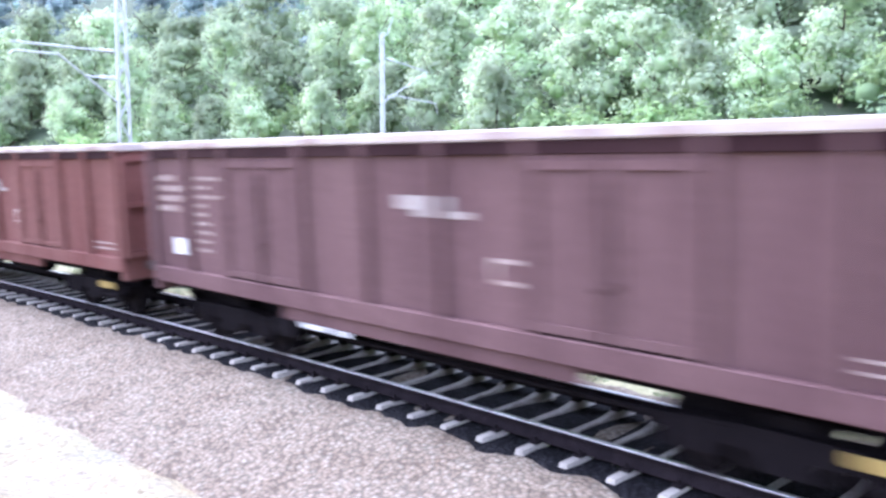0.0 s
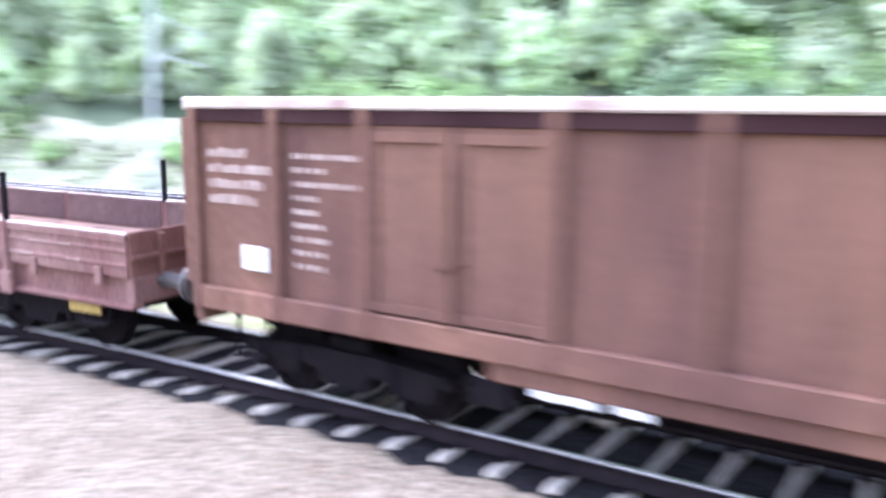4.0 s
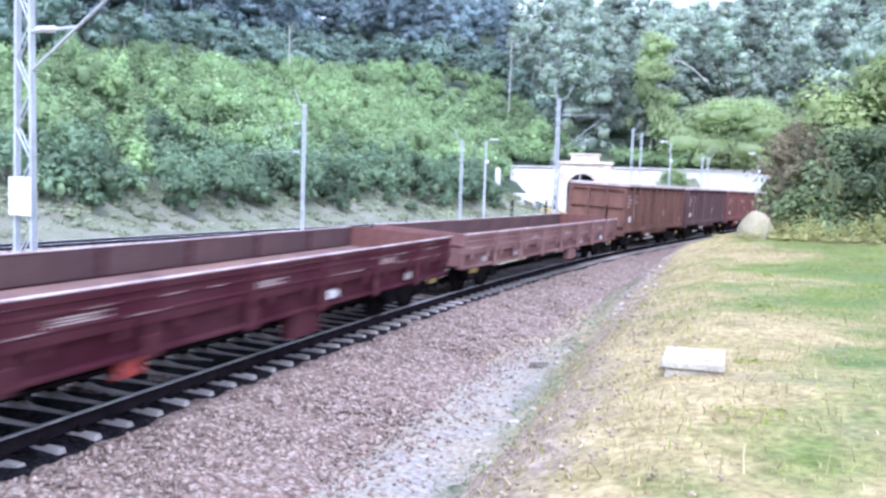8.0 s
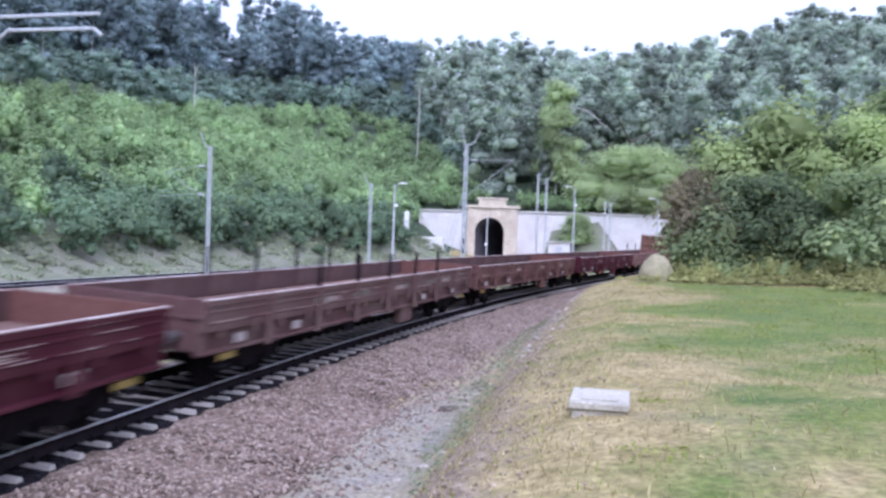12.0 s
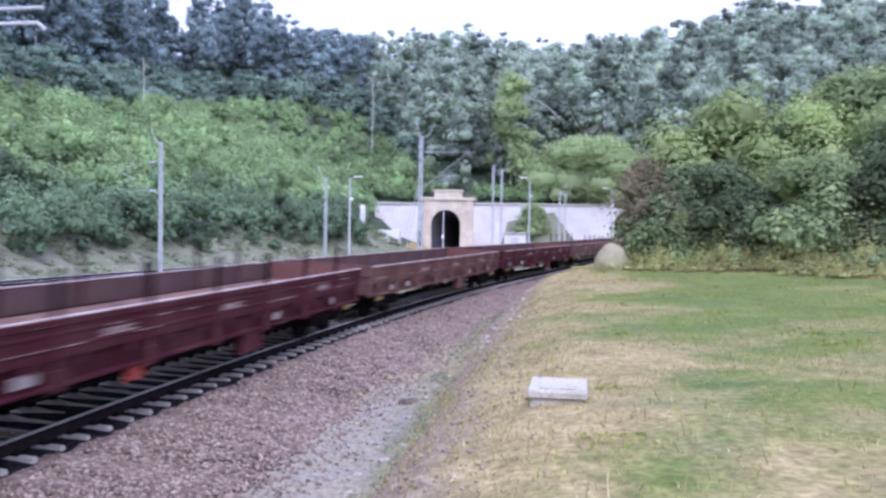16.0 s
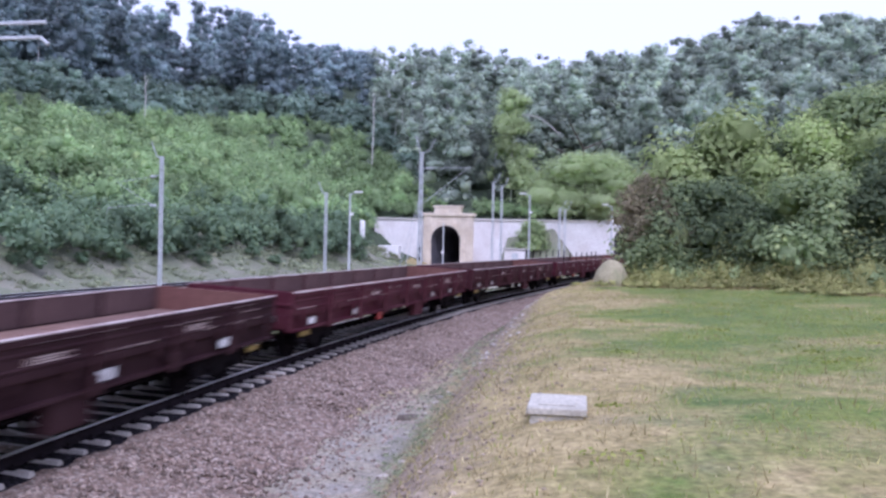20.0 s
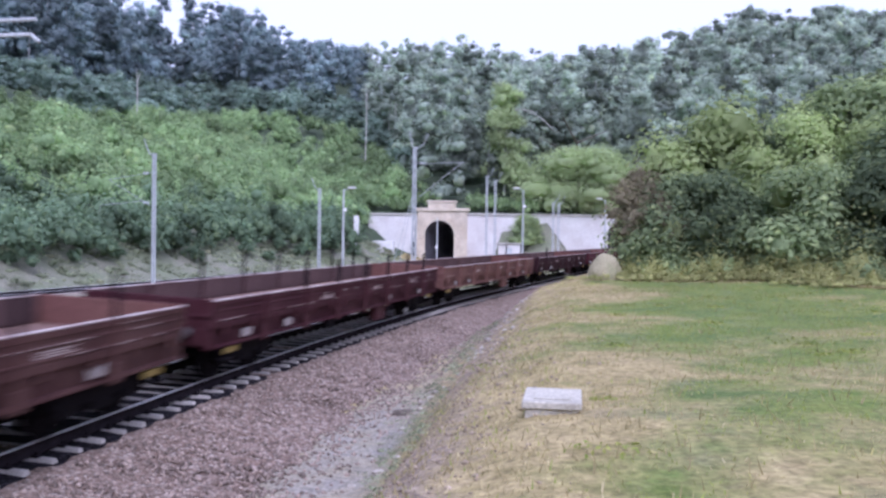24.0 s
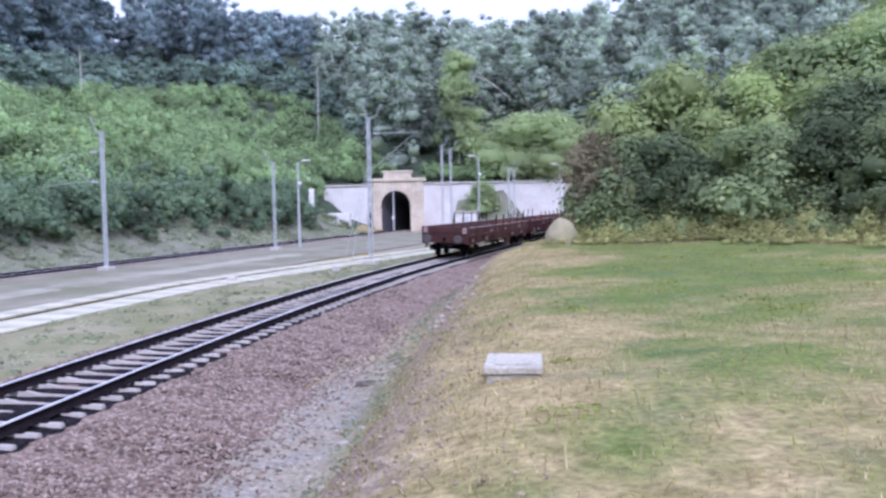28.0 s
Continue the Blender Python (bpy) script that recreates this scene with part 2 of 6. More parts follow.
BARK = material("bark", (0.10, 0.085, 0.07), (0.17, 0.15, 0.13), 3.0, 0.95, 0, 0.6, 14.0, stretch=(1, 1, 0.25))
BIRCH = material("pale_bark", (0.42, 0.42, 0.40), (0.58, 0.58, 0.55), 3.0, 0.9, 0, 0.3, 14.0, (0.12, 0.11, 0.10), 0.3)
PALEBARK = material("white_bark", (0.60, 0.59, 0.55), (0.72, 0.71, 0.67), 3.0, 0.85, 0, 0.3, 14.0, (0.25, 0.23, 0.2), 0.2)
RUBBLE = material("dry_clods", (0.24, 0.19, 0.135), (0.42, 0.35, 0.265), 7.0, 0.95, 0, 0.5, 30.0, islands=0.4)
DARKSTONE = material("dark_stone", (0.11, 0.095, 0.08), (0.19, 0.165, 0.14), 7.0, 0.95, 0, 0.5, 30.0)
STONE = material("ballast_stone", (0.205, 0.155, 0.125), (0.36, 0.30, 0.255), 7.0, 0.95, 0, 0.5, 30.0, islands=0.5)
PALESTONE = material("pale_stone", (0.36, 0.33, 0.28), (0.50, 0.46, 0.40), 6.0, 0.95, 0, 0.4, 30.0, randoms=0.3)
BUFFER = material("greased_grey_steel", (0.085, 0.08, 0.085), (0.16, 0.15, 0.15), 5.0, 0.5, 0.3, 0.15, 30.0, (0.10, 0.085, 0.08), 0.35)
LINER = material("scuffed_rusty_inside", (0.10, 0.06, 0.06), (0.145, 0.092, 0.086), 1.2, 0.9, 0, 0.2, 20.0, (0.065, 0.039, 0.042), 0.5, stretch=(1, 1, 0.4))
BOXCON = material("weathered_concrete", (0.47, 0.45, 0.38), (0.57, 0.55, 0.47), 3.0, 0.9, 0, 0.3, 25.0, (0.34, 0.32, 0.26), 0.4)
LEAF_SHRUB = leaf_material("shrub_leaves", (0.168, 0.238, 0.13), (0.215, 0.29, 0.152), (0.28, 0.345, 0.172), 0.75)
LEAF_TREE = leaf_material("tree_leaves", (0.26, 0.315, 0.235), (0.315, 0.37, 0.27), (0.37, 0.415, 0.285), 0.9)
# bluish haze of distance is mixed into both wood leaf colours
LEAF_WOOD = leaf_material("wood_leaves", (0.19, 0.228, 0.20), (0.235, 0.278, 0.236), (0.31, 0.345, 0.258), 0.88, 0.75)
LEAF_DARK_HAZE = leaf_material("hazy_dark_wood_leaves", (0.155, 0.2, 0.222), (0.20, 0.25, 0.266), (0.25, 0.305, 0.29), 0.8, 0.6)
LEAF_THICKET = leaf_material("thicket_leaves", (0.135, 0.185, 0.16), (0.165, 0.22, 0.187), (0.205, 0.26, 0.2), 0.8)
LEAF_FOOT = leaf_material("foot_bush_leaves", (0.105, 0.155, 0.105), (0.14, 0.195, 0.125), (0.20, 0.255, 0.145), 0.75)
# darker copy of the bush leaves, paints shade into the front rows
LEAF_BUSH_SHADE = leaf_material("shaded_bush_leaves", (0.086, 0.117, 0.072), (0.12, 0.157, 0.088), (0.215, 0.252, 0.122), 0.8, 0.5)
LEAF_DOME = leaf_material("dome_leaves", (0.23, 0.283, 0.158), (0.27, 0.325, 0.18), (0.31, 0.36, 0.195), 0.9, 0.04)
LEAF_LIME = leaf_material("light_leaves", (0.205, 0.255, 0.12), (0.265, 0.32, 0.15), (0.33, 0.375, 0.185), 0.85)
LEAF_BUSH = leaf_material("bush_leaves", (0.135, 0.172, 0.098), (0.185, 0.232, 0.123), (0.28, 0.315, 0.155), 0.95, 0.5)
LEAF_DRY = leaf_material("brown_leaves", (0.125, 0.112, 0.075), (0.185, 0.168, 0.115), (0.24, 0.235, 0.13), 0.7)
LEAF_WEED = leaf_material("weed_leaves", (0.19, 0.205, 0.085), (0.26, 0.262, 0.11), (0.36, 0.33, 0.16), 0.6)
MOUND = material("dry_mound_grass", (0.32, 0.295, 0.185), (0.42, 0.38, 0.25), 3.0, 0.95, 0, 0.8, 25.0, (0.26, 0.28, 0.15), 0.4)
LEAF_BANK = leaf_material("bank_leaves", (0.17, 0.20, 0.13), (0.225, 0.25, 0.17), (0.29, 0.295, 0.205), 0.6)
BLADE = leaf_material("grass_blades", (0.14, 0.185, 0.045), (0.225, 0.24, 0.07), (0.36, 0.32, 0.17), 0.5)
STRAW = leaf_material("straw", (0.22, 0.188, 0.10), (0.36, 0.308, 0.175), (0.52, 0.46, 0.29), 0.45)
FADED = material("faded_letters", (0.42, 0.33, 0.30), (0.52, 0.43, 0.40), 6.0, 0.8, 0, 0.1, 40.0, (0.30, 0.2, 0.18), 0.4)


def paint(name, c, worn):
    """Wagon paint: streaked with rust and dust."""
    return material(name, c, tuple(v * 0.72 for v in c), 1.4, 0.75, 0.0, 0.12, 30.0, worn, 0.5, stretch=(1, 1, 0.3), gloss=0.1)


PAINTS = {
    "mauve": paint("mauve_brown_paint", (0.115, 0.07, 0.075), (0.155, 0.10, 0.098)),
    "purple": paint("purple_brown_paint", (0.056, 0.017, 0.023), (0.08, 0.034, 0.038)),
    "red": paint("oxide_red_paint", (0.195, 0.082, 0.073), (0.235, 0.12, 0.105)),
    "crimson": paint("crimson_paint", (0.075, 0.016, 0.027), (0.10, 0.037, 0.044)),
    "brown": paint("rust_brown_paint", (0.13, 0.066, 0.062), (0.19, 0.108, 0.095)),
    "salmon": paint("faded_red_paint", (0.215, 0.112, 0.105), (0.28, 0.175, 0.16)),
    "rusty": paint("blotchy_rust_paint", (0.24, 0.132, 0.098), (0.105, 0.058, 0.052)),
    "plum": paint("plum_brown_paint", (0.15, 0.086, 0.09), (0.19, 0.115, 0.115)),
    "patch": paint("grey_green_paint", (0.20, 0.215, 0.185), (0.16, 0.12, 0.105)),
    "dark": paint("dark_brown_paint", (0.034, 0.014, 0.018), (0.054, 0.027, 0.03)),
    "tail": paint("worn_red_brown_paint", (0.085, 0.04, 0.038), (0.125, 0.068, 0.06)),
    "orange": paint("orange_rust_paint", (0.16, 0.078, 0.068), (0.215, 0.12, 0.098)),
    "green": paint("brown_green_paint", (0.14, 0.075, 0.074), (0.165, 0.115, 0.105)),
}
INSIDE = material("rusty_floor", (0.15, 0.095, 0.085), (0.22, 0.14, 0.12), 0.9, 0.9, 0, 0.2, 20.0, (0.27, 0.17, 0.13), 0.4)


# ---- mesh helpers ----
def box(bm, x0, x1, y0, y1, z0, z1, bevel=0.0):
    g = bmesh.ops.create_cube(bm, size=1, matrix=Matrix.LocRotScale(((x0 + x1) / 2, (y0 + y1) / 2, (z0 + z1) / 2), None, (x1 - x0, y1 - y0, z1 - z0)))
    if bevel:
        es = list({e for v in g["verts"] for e in v.link_edges})
        bmesh.ops.bevel(bm, geom=es, offset=bevel, segments=1, affect="EDGES")


def tube(bm, a, b, r, n=8, r2=None):
    a, b = Vector(a), Vector(b)
    m = Matrix.Translation((a + b) / 2) @ (b - a).to_track_quat("Z", "Y").to_matrix().to_4x4()
    bmesh.ops.create_cone(bm, cap_ends=True, segments=n, radius1=r, radius2=r if r2 is None else r2, depth=(b - a).length, matrix=m)


def finish(name, bm, mat):
    me = bpy.data.meshes.new(name)
    bm.to_mesh(me)
    bm.free()
    me.materials.append(mat)
    return me


def part(name, bm, mat, parent, label=""):
    ob = new(name, finish(name, bm, mat))
    ob.parent = parent
    return tagged(ob, label)


def thing(name, bm, mat, label, category, group="", kind=""):
    return tagged(new(name, finish(name, bm, mat)), label, category, group, kind)


def sheet(name, verts, faces, mat, smooth=False, normals=None, tone=None):
    """An object from arrays of corners and of faces with equal corner counts; leaves may carry rounded normals and a tone."""
    verts, faces = np.asarray(verts, np.float32), np.asarray(faces, np.int32)
    me = bpy.data.meshes.new(name)
    me.vertices.add(len(verts))
    me.vertices.foreach_set("co", verts.ravel())
    k = faces.shape[1]
    me.loops.add(faces.size)
    me.loops.foreach_set("vertex_index", faces.ravel())
    me.polygons.add(len(faces))
    me.polygons.foreach_set("loop_start", np.arange(0, faces.size, k, dtype=np.int32))
    me.update(calc_edges=True)
    me.materials.append(mat)
    if smooth:
        me.polygons.foreach_set("use_smooth", np.ones(len(faces), bool))
    if tone is not None:
        me.attributes.new("tone", "FLOAT", "POINT").data.foreach_set("value", tone.astype(np.float32))
    if normals is not None:
        me.attributes.new("custom_normal", "FLOAT_VECTOR", "POINT").data.foreach_set("vector", normals.astype(np.float32).ravel())
        me.update()
    return new(name, me)


# ---- the near track: an arc, then straight into the tunnel ----
RAD, OFF, S_END, CANT = 246.8, 7.995, 50.5, 2.8
CX = RAD - OFF


def track(s, q=0.0):
    """Place and heading (degrees to the right) at s metres along the track, q metres to its right."""
    th = min(s, S_END) / RAD
    x, y = CX - (RAD - q) * math.cos(th), (RAD - q) * math.sin(th)
    if s > S_END:
        x, y = x + (s - S_END) * math.sin(th), y + (s - S_END) * math.cos(th)
    return x, y, math.degrees(th)


def track_np(s, q):
    th = np.minimum(s, S_END) / RAD
    e = np.maximum(s - S_END, 0)
    return CX - (RAD - q) * np.cos(th) + e * np.sin(th), (RAD - q) * np.sin(th) + e * np.cos(th)


def side_of(x, y):
    """s and q of places, the other way round."""
    th = np.arctan2(y, CX - x)
    s1, q1 = RAD * th, RAD - np.hypot(x - CX, y)
    t0 = S_END / RAD
    x0, y0 = CX - RAD * math.cos(t0), RAD * math.sin(t0)
    s2 = S_END + (x - x0) * math.sin(t0) + (y - y0) * math.cos(t0)
    q2 = (x - x0) * math.cos(t0) - (y - y0) * math.sin(t0)
    far = s2 > S_END
    return np.where(far, s2, s1), np.where(far, q2, q1)


def strip(name, profile, s0, s1, ds, mat, jitter=0.0, rough=0.0, smooth=True, seed=1, wander=0.0):
    """A band along the track with the given (q, z) profile; its outer edges wander by jitter."""
    rng = np.random.RandomState(seed)
    ss = np.arange(s0, s1 + ds / 2, ds)
    n, k = len(ss), len(profile)
    q = np.repeat(np.array([[p[0] for p in profile]]), n, 0).astype(float)
    z = np.repeat(np.array([[p[1] for p in profile]]), n, 0).astype(float)
    if jitter:
        q[:, 0] += rng.normal(0, jitter, n)
        q[:, -1] += rng.normal(0, jitter, n)
    if wander:
        drift = np.sin(ss * 0.9) + np.sin(ss * 2.3 + 1) * 0.8 + np.sin(ss * 5.1 + 2) * 0.6 + rng.normal(0, 0.4, n)
        q[:, -4:] += wander * drift[:, None] * np.array([0.2, 0.5, 0.8, 1.0])
    if rough:
        z[:, 1:-1] += rng.normal(0, rough, (n, k - 2))
    x, y = track_np(np.repeat(ss[:, None], k, 1), q)
    v = np.stack([x, y, z], 2).reshape(-1, 3)
    i = (np.arange(n - 1)[:, None] * k + np.arange(k - 1)).ravel()
    return sheet(name, v, np.stack([i, i + 1, i + k + 1, i + k], 1), mat, smooth)


# ---- ground ----
def smooth01(v):
    v = np.clip(v, 0, 1)
    return v * v * (3 - 2 * v)


WALL_Y = 119.0


def wavy(x, y, a, b):
    return np.sin(x * a + 1.3 * np.sin(y * b)) * np.cos(y * a * 0.83 + 0.7 * np.sin(x * b * 1.2))


def bank_shift(s):
    """How far the foot and the top of the bank lie nearer to the track than at its middle."""
    v = 0.087 * (np.asarray(s, float) - 20.0)
    return np.clip(v, -0.75, 1.25), np.clip(v, 0.0, 1.25)


def ground_z(x, y):
    x, y = np.asarray(x, float), np.asarray(y, float)
    s, q = side_of(x, y)
    foot, top = bank_shift(s)
    k = smooth01((q - 4.0 + foot) / 2.4)
    q_ = np.where(q > 3.0, q + foot * (1 - k) + top * k, q)
    base = np.interp(q_, [-60, -34, -27.5, -24.5, -19, -9.5, -2.9, -2.2, 2.2, 3.1, 4.4, 5.2, 6.0, 6.8, 7.8, 9.5, 14, 40],
                     [2.3, 2.2, -0.3, -0.9, -0.52, -0.5, -0.62, -1.0, -1.0, -0.735, -0.74, -0.45, 0.35, 0.95, 1.24, 1.32, 1.5, 1.8])
    face = np.clip(1 - np.abs(q_ - 6.0) / 1.0, 0, 1) * (s > -10)  # gullies and clods on the face of the bank
    base = base + face * (0.10 * wavy(x, y, 1.9, 1.1) + 0.06 * wavy(x + 3, y, 4.3, 2.2))
    base = base + np.where(q > 5.2, 0.05 * wavy(x, y, 0.9, 0.4), 0)
    a = np.maximum(0, -q - 31)
    left = 2.2 + np.minimum(a * 0.42, 4.5 + a * 0.345) + 0.6 * wavy(x, y, 0.16, 0.07) * smooth01(a / 8)
    b = np.maximum(0, y - WALL_Y - 1.2)
    dip = 1 - 0.16 * np.exp(-((x + 8) / 34.0) ** 2)
    rise = 1 + 0.2 * smooth01((-x - 40) / 25.0) + 0.24 * smooth01((x - 12) / 20.0)
    front = np.where(y > WALL_Y + 1.2, 5.8 + np.minimum(b * 0.36 * dip, 33 * dip + b * 0.03) * rise, -9)
    xf = np.where(y < 36, 4.5 + (36 - y) * 1.0, track_np(np.full_like(y, 50.0), 0)[0] + 0 * y)
    xf = np.where(y >= 36, x - q + 10.5, xf)
    c = np.maximum(0, np.where(y < 36, (x - xf) * 0.75, q - 10.5))
    right = np.where((c > 0) & (y > -5), 1.3 + 0.50 * c, -9)
    z = np.where(q < -34, left, base)
    return np.minimum(np.maximum(np.maximum(z, front), right), 75)


def dryness(x, y):
    """How withered the grass is: the slope and the foreground are straw, the hollow behind is green."""
    q = side_of(x, y)[1]
    d = 0.85 * smooth01((11.0 - q) / 4.4) + 0.5 * smooth01((11.5 - y) / 5.0) - 0.05
    d = d + 0.9 * smooth01((x + y - 33.8) / 3.5) * smooth01((y - 10) / 6)
    d = d - 0.3 * smooth01((1.0 - y) / 6.0) * smooth01((7.5 - q) / 2.0)
    return d + 0.1 + 0.42 * wavy(x, y, 0.55, 0.3) + 0.3 * wavy(x + 9, y, 1.3, 0.7) + 0.15 * wavy(x, y + 5, 3.1, 1.7)


def grid_lines(lo, hi, fine_lo, fine_hi, step):
    mid = np.arange(fine_lo, fine_hi + step / 2, step)
    out = [mid]
    for start, end, sg in ((fine_lo, lo, -1), (fine_hi, hi, 1)):
        v, d, ls = start, step, []
        while abs(v - start) < abs(end - start):
            d *= 1.16
            v += sg * d
            ls.append(v)
        out.append(np.array(ls))
    return np.sort(np.concatenate(out))


gx, gy = grid_lines(-900, 900, -8, 8, 0.22), grid_lines(-900, 1200, -12, 50, 0.35)
gy = np.unique(np.concatenate([gy[(gy < 100) | (gy > 132)], np.arange(100, 119.1, 1.5), [119.3, 120.1, 120.3], np.arange(122, 132, 2.0)]))
GXX, GYY = np.meshgrid(gx, gy)
gz = ground_z(GXX, GYY)
n1, n2 = len(gx), len(gy)
idx = (np.arange(n2 - 1)[:, None] * n1 + np.arange(n1 - 1)).ravel()
fc = np.stack([(GXX[:-1, :-1] + GXX[1:, 1:]).ravel() / 2, (GYY[:-1, :-1] + GYY[1:, 1:]).ravel() / 2], 1)
shut = ~((fc[:, 1] > 120.1) & (fc[:, 1] < 120.3) & ((np.abs(fc[:, 0] + 14.5) < 2.6) | (np.abs(fc[:, 0] - 11.2) < 3.3)))  # open where the tunnels enter the hill
idx = idx[shut]
ground = sheet("ground", np.stack([GXX, GYY, gz], 2).reshape(-1, 3), np.stack([idx, idx + 1, idx + n1 + 1, idx + n1], 1), GRASS, True)
tagged(ground, "uneven dry grass bank and wooded hillsides around the railway", "ground", kind="structure")
dry = dryness(GXX, GYY)
ground.data.attributes.new("dry", "FLOAT", "POINT").data.foreach_set("value", dry.ravel().astype(np.float32))
gq = side_of(GXX, GYY)[1]
gs = side_of(GXX, GYY)[0]
foot_q = 4.75 - bank_shift(gs)[0]
grav = smooth01((gq - 3.2) / 0.5) * smooth01((foot_q + 0.35 + 2.4 * smooth01((2.0 - gs) / 6.0) - gq) / 0.5) * (1.0 - 0.55 * smooth01((gs - 15) / 12)) * (0.8 + 0.2 * smooth01((gs - 1) / 8)) + smooth01((GYY - 60) / 8) * smooth01((-gq - 2) / 2) * smooth01((24 + gq) / 3)
ground.data.attributes.new("gravel", "FLOAT", "POINT").data.foreach_set("value", grav.ravel().astype(np.float32))
lit = np.clip(1.15 - np.abs(gq - foot_q - 1.05) / 1.0, 0, 1) * smooth01((gs + 8) / 8) * (0.75 + 0.35 * smooth01((gs - 16) / 8) + 0.35 * wavy(GXX, GYY, 0.7, 0.5))
ground.data.attributes.new("soil", "FLOAT", "POINT").data.foreach_set("value", np.clip(lit, 0, 1.2).ravel().astype(np.float32))
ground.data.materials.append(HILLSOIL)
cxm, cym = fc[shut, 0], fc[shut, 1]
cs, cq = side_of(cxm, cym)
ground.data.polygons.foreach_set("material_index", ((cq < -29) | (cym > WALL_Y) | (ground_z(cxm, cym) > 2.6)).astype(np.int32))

bed = strip("ballast_bed", [(-3.0, -0.66), (-2.5, -0.45), (-1.75, -0.235), (-0.75, -0.245), (0, -0.26), (0.75, -0.30), (1.7, -0.33), (2.3, -0.50), (3.0, -0.65), (3.5, -0.735), (4.0, -0.86)], -75, 140, 0.3, BALLAST, 0.1, 0.025, wander=0.16)
tagged(bed, "reddish grey crushed-stone ballast bed of the near track", "ballast", kind="structure")
oily_shaded = strip("oily_ballast", [(-1.55, -0.36), (-1.3, -0.214), (-0.75, -0.22), (0, -0.232), (0.75, -0.262), (1.15, -0.28), (1.35, -0.43)], -75, 140, 0.5, OILY_SHADED, 0.06, 0.012, seed=3)
tagged(oily_shaded, "oil-stained ballast between the rails, darkened with the shade under the train", "ballast", kind="structure")
verge = strip("grass_strip", [(-8.0, -0.46), (-6.5, -0.44), (-4.5, -0.46), (-2.7, -0.56)], -75, 120, 1.0, STRIPGRASS, 0.1, 0.02, seed=5)
tagged(verge, "thin grey-green grass between the track and the concrete strip", "grass", kind="structure")
yard = strip("gravel_yard", [(-24.8, -0.57), (-22, -0.50), (-19, -0.43), (-14, -0.43), (-9.6, -0.45)], -80, 112, 1.0, YARD, 0.1, 0.015, seed=6)
tagged(yard, "wide grey gravel yard between the two tracks", "gravel", kind="structure")
path_ = strip("worn_path", [(-15.3, -0.425), (-15.0, -0.405), (-14.4, -0.40), (-13.8, -0.405), (-13.4, -0.425)], 5, 60, 1.0, PATHDUST, 0.15, 0.006, seed=8)
tagged(path_, "pale dusty path across the gravel yard", "path", kind="structure")
bank = strip("bare_bank", [(-35.0, 3.6), (-31, 2.3), (-29, 1.2), (-27.5, 0.25), (-25, -0.5), (-24, -0.66)], -90, 100, 1.0, BANKSOIL, 0.2, 0.12, seed=7)
tagged(bank, "bare grey bank at the foot of the wooded slope", "bank", kind="structure")


# ---- rails and sleepers ----
def rail(name, q, zc, parent, s0, s1, path):
    """A rail swept along path(s, q), with a polished head as a part of its own."""
    prof = [(-0.07, -0.172), (0.07, -0.172), (0.07, -0.155), (0.012, -0.13), (0.012, -0.05), (0.034, -0.035), (0.034, -0.012), (-0.034, -0.012), (-0.034, -0.035), (-0.012, -0.05), (-0.012, -0.13), (-0.07, -0.155)]
    head = [(-0.035, -0.012), (0.035, -0.012), (0.031, 0.001), (-0.031, 0.001)]
    obs = []
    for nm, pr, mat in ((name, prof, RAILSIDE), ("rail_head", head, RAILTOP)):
        ss = np.arange(s0, s1 + 0.1, 1.5)
        vs, k = [], len(pr)
        for s in ss:
            for dq, dz in pr:
                x, y = path(s, q + dq)[:2]
                vs.append((x, y, zc + dz))
        fs = [(i * k + j, i * k + (j + 1) % k, (i + 1) * k + (j + 1) % k, (i + 1) * k + j) for i in range(len(ss) - 1) for j in range(k)]
        ob = sheet(nm, vs, fs, mat)
        ob.parent = parent if nm == name else obs[0]
        obs.append(ob)
    return obs[0]


near_track = tagged(new("railway_track"), "curved railway track on pale concrete sleepers in ballast", "railway track", "railway tracks", "structure")
rail("rail", 0.752, -0.037, near_track, -72, 150, track)
rail("rail", -0.752, 0.037, near_track, -72, 150, track)


def far_track(s, q=0.0):
    """The second track: beside the first one as far as the yard, then straight into its tunnel."""
    x, y, h = track(min(s, 48.0), -22.0)
    if s > 48.0:
        x0, y0, _ = track(48.0, -22.0)
        d = Vector((-14.5 - x0, WALL_Y - y0)).normalized()
        e = (s - 48.0) * 1.05
        return x0 + d.x * e + q * d.y, y0 + d.y * e - q * d.x, math.degrees(math.atan2(d.x, d.y))
    a = radians(h)
    return x + q * math.cos(a), y - q * math.sin(a), h


second_track = tagged(new("railway_track"), "dark railway track beyond the gravel yard", "railway track", "railway tracks", "structure")
rail("rail", 0.752, -0.28, second_track, -80, 135, far_track)
rail("rail", -0.752, -0.28, second_track, -80, 135, far_track)
fb = []
for s in np.arange(-80, 135.1, 1.5):
    for q, z in ((-2.2, -0.56), (-1.5, -0.44), (0, -0.46), (1.5, -0.44), (2.2, -0.56)):
        x, y = far_track(s, q)[:2]
        fb.append((x, y, z))
nn = len(fb) // 5
fi = (np.arange(nn - 1)[:, None] * 5 + np.arange(4)).ravel()
tagged(sheet("far_ballast", fb, np.stack([fi, fi + 1, fi + 6, fi + 5], 1), BALLAST, True), "darker ballast under the second track", "ballast", kind="structure")

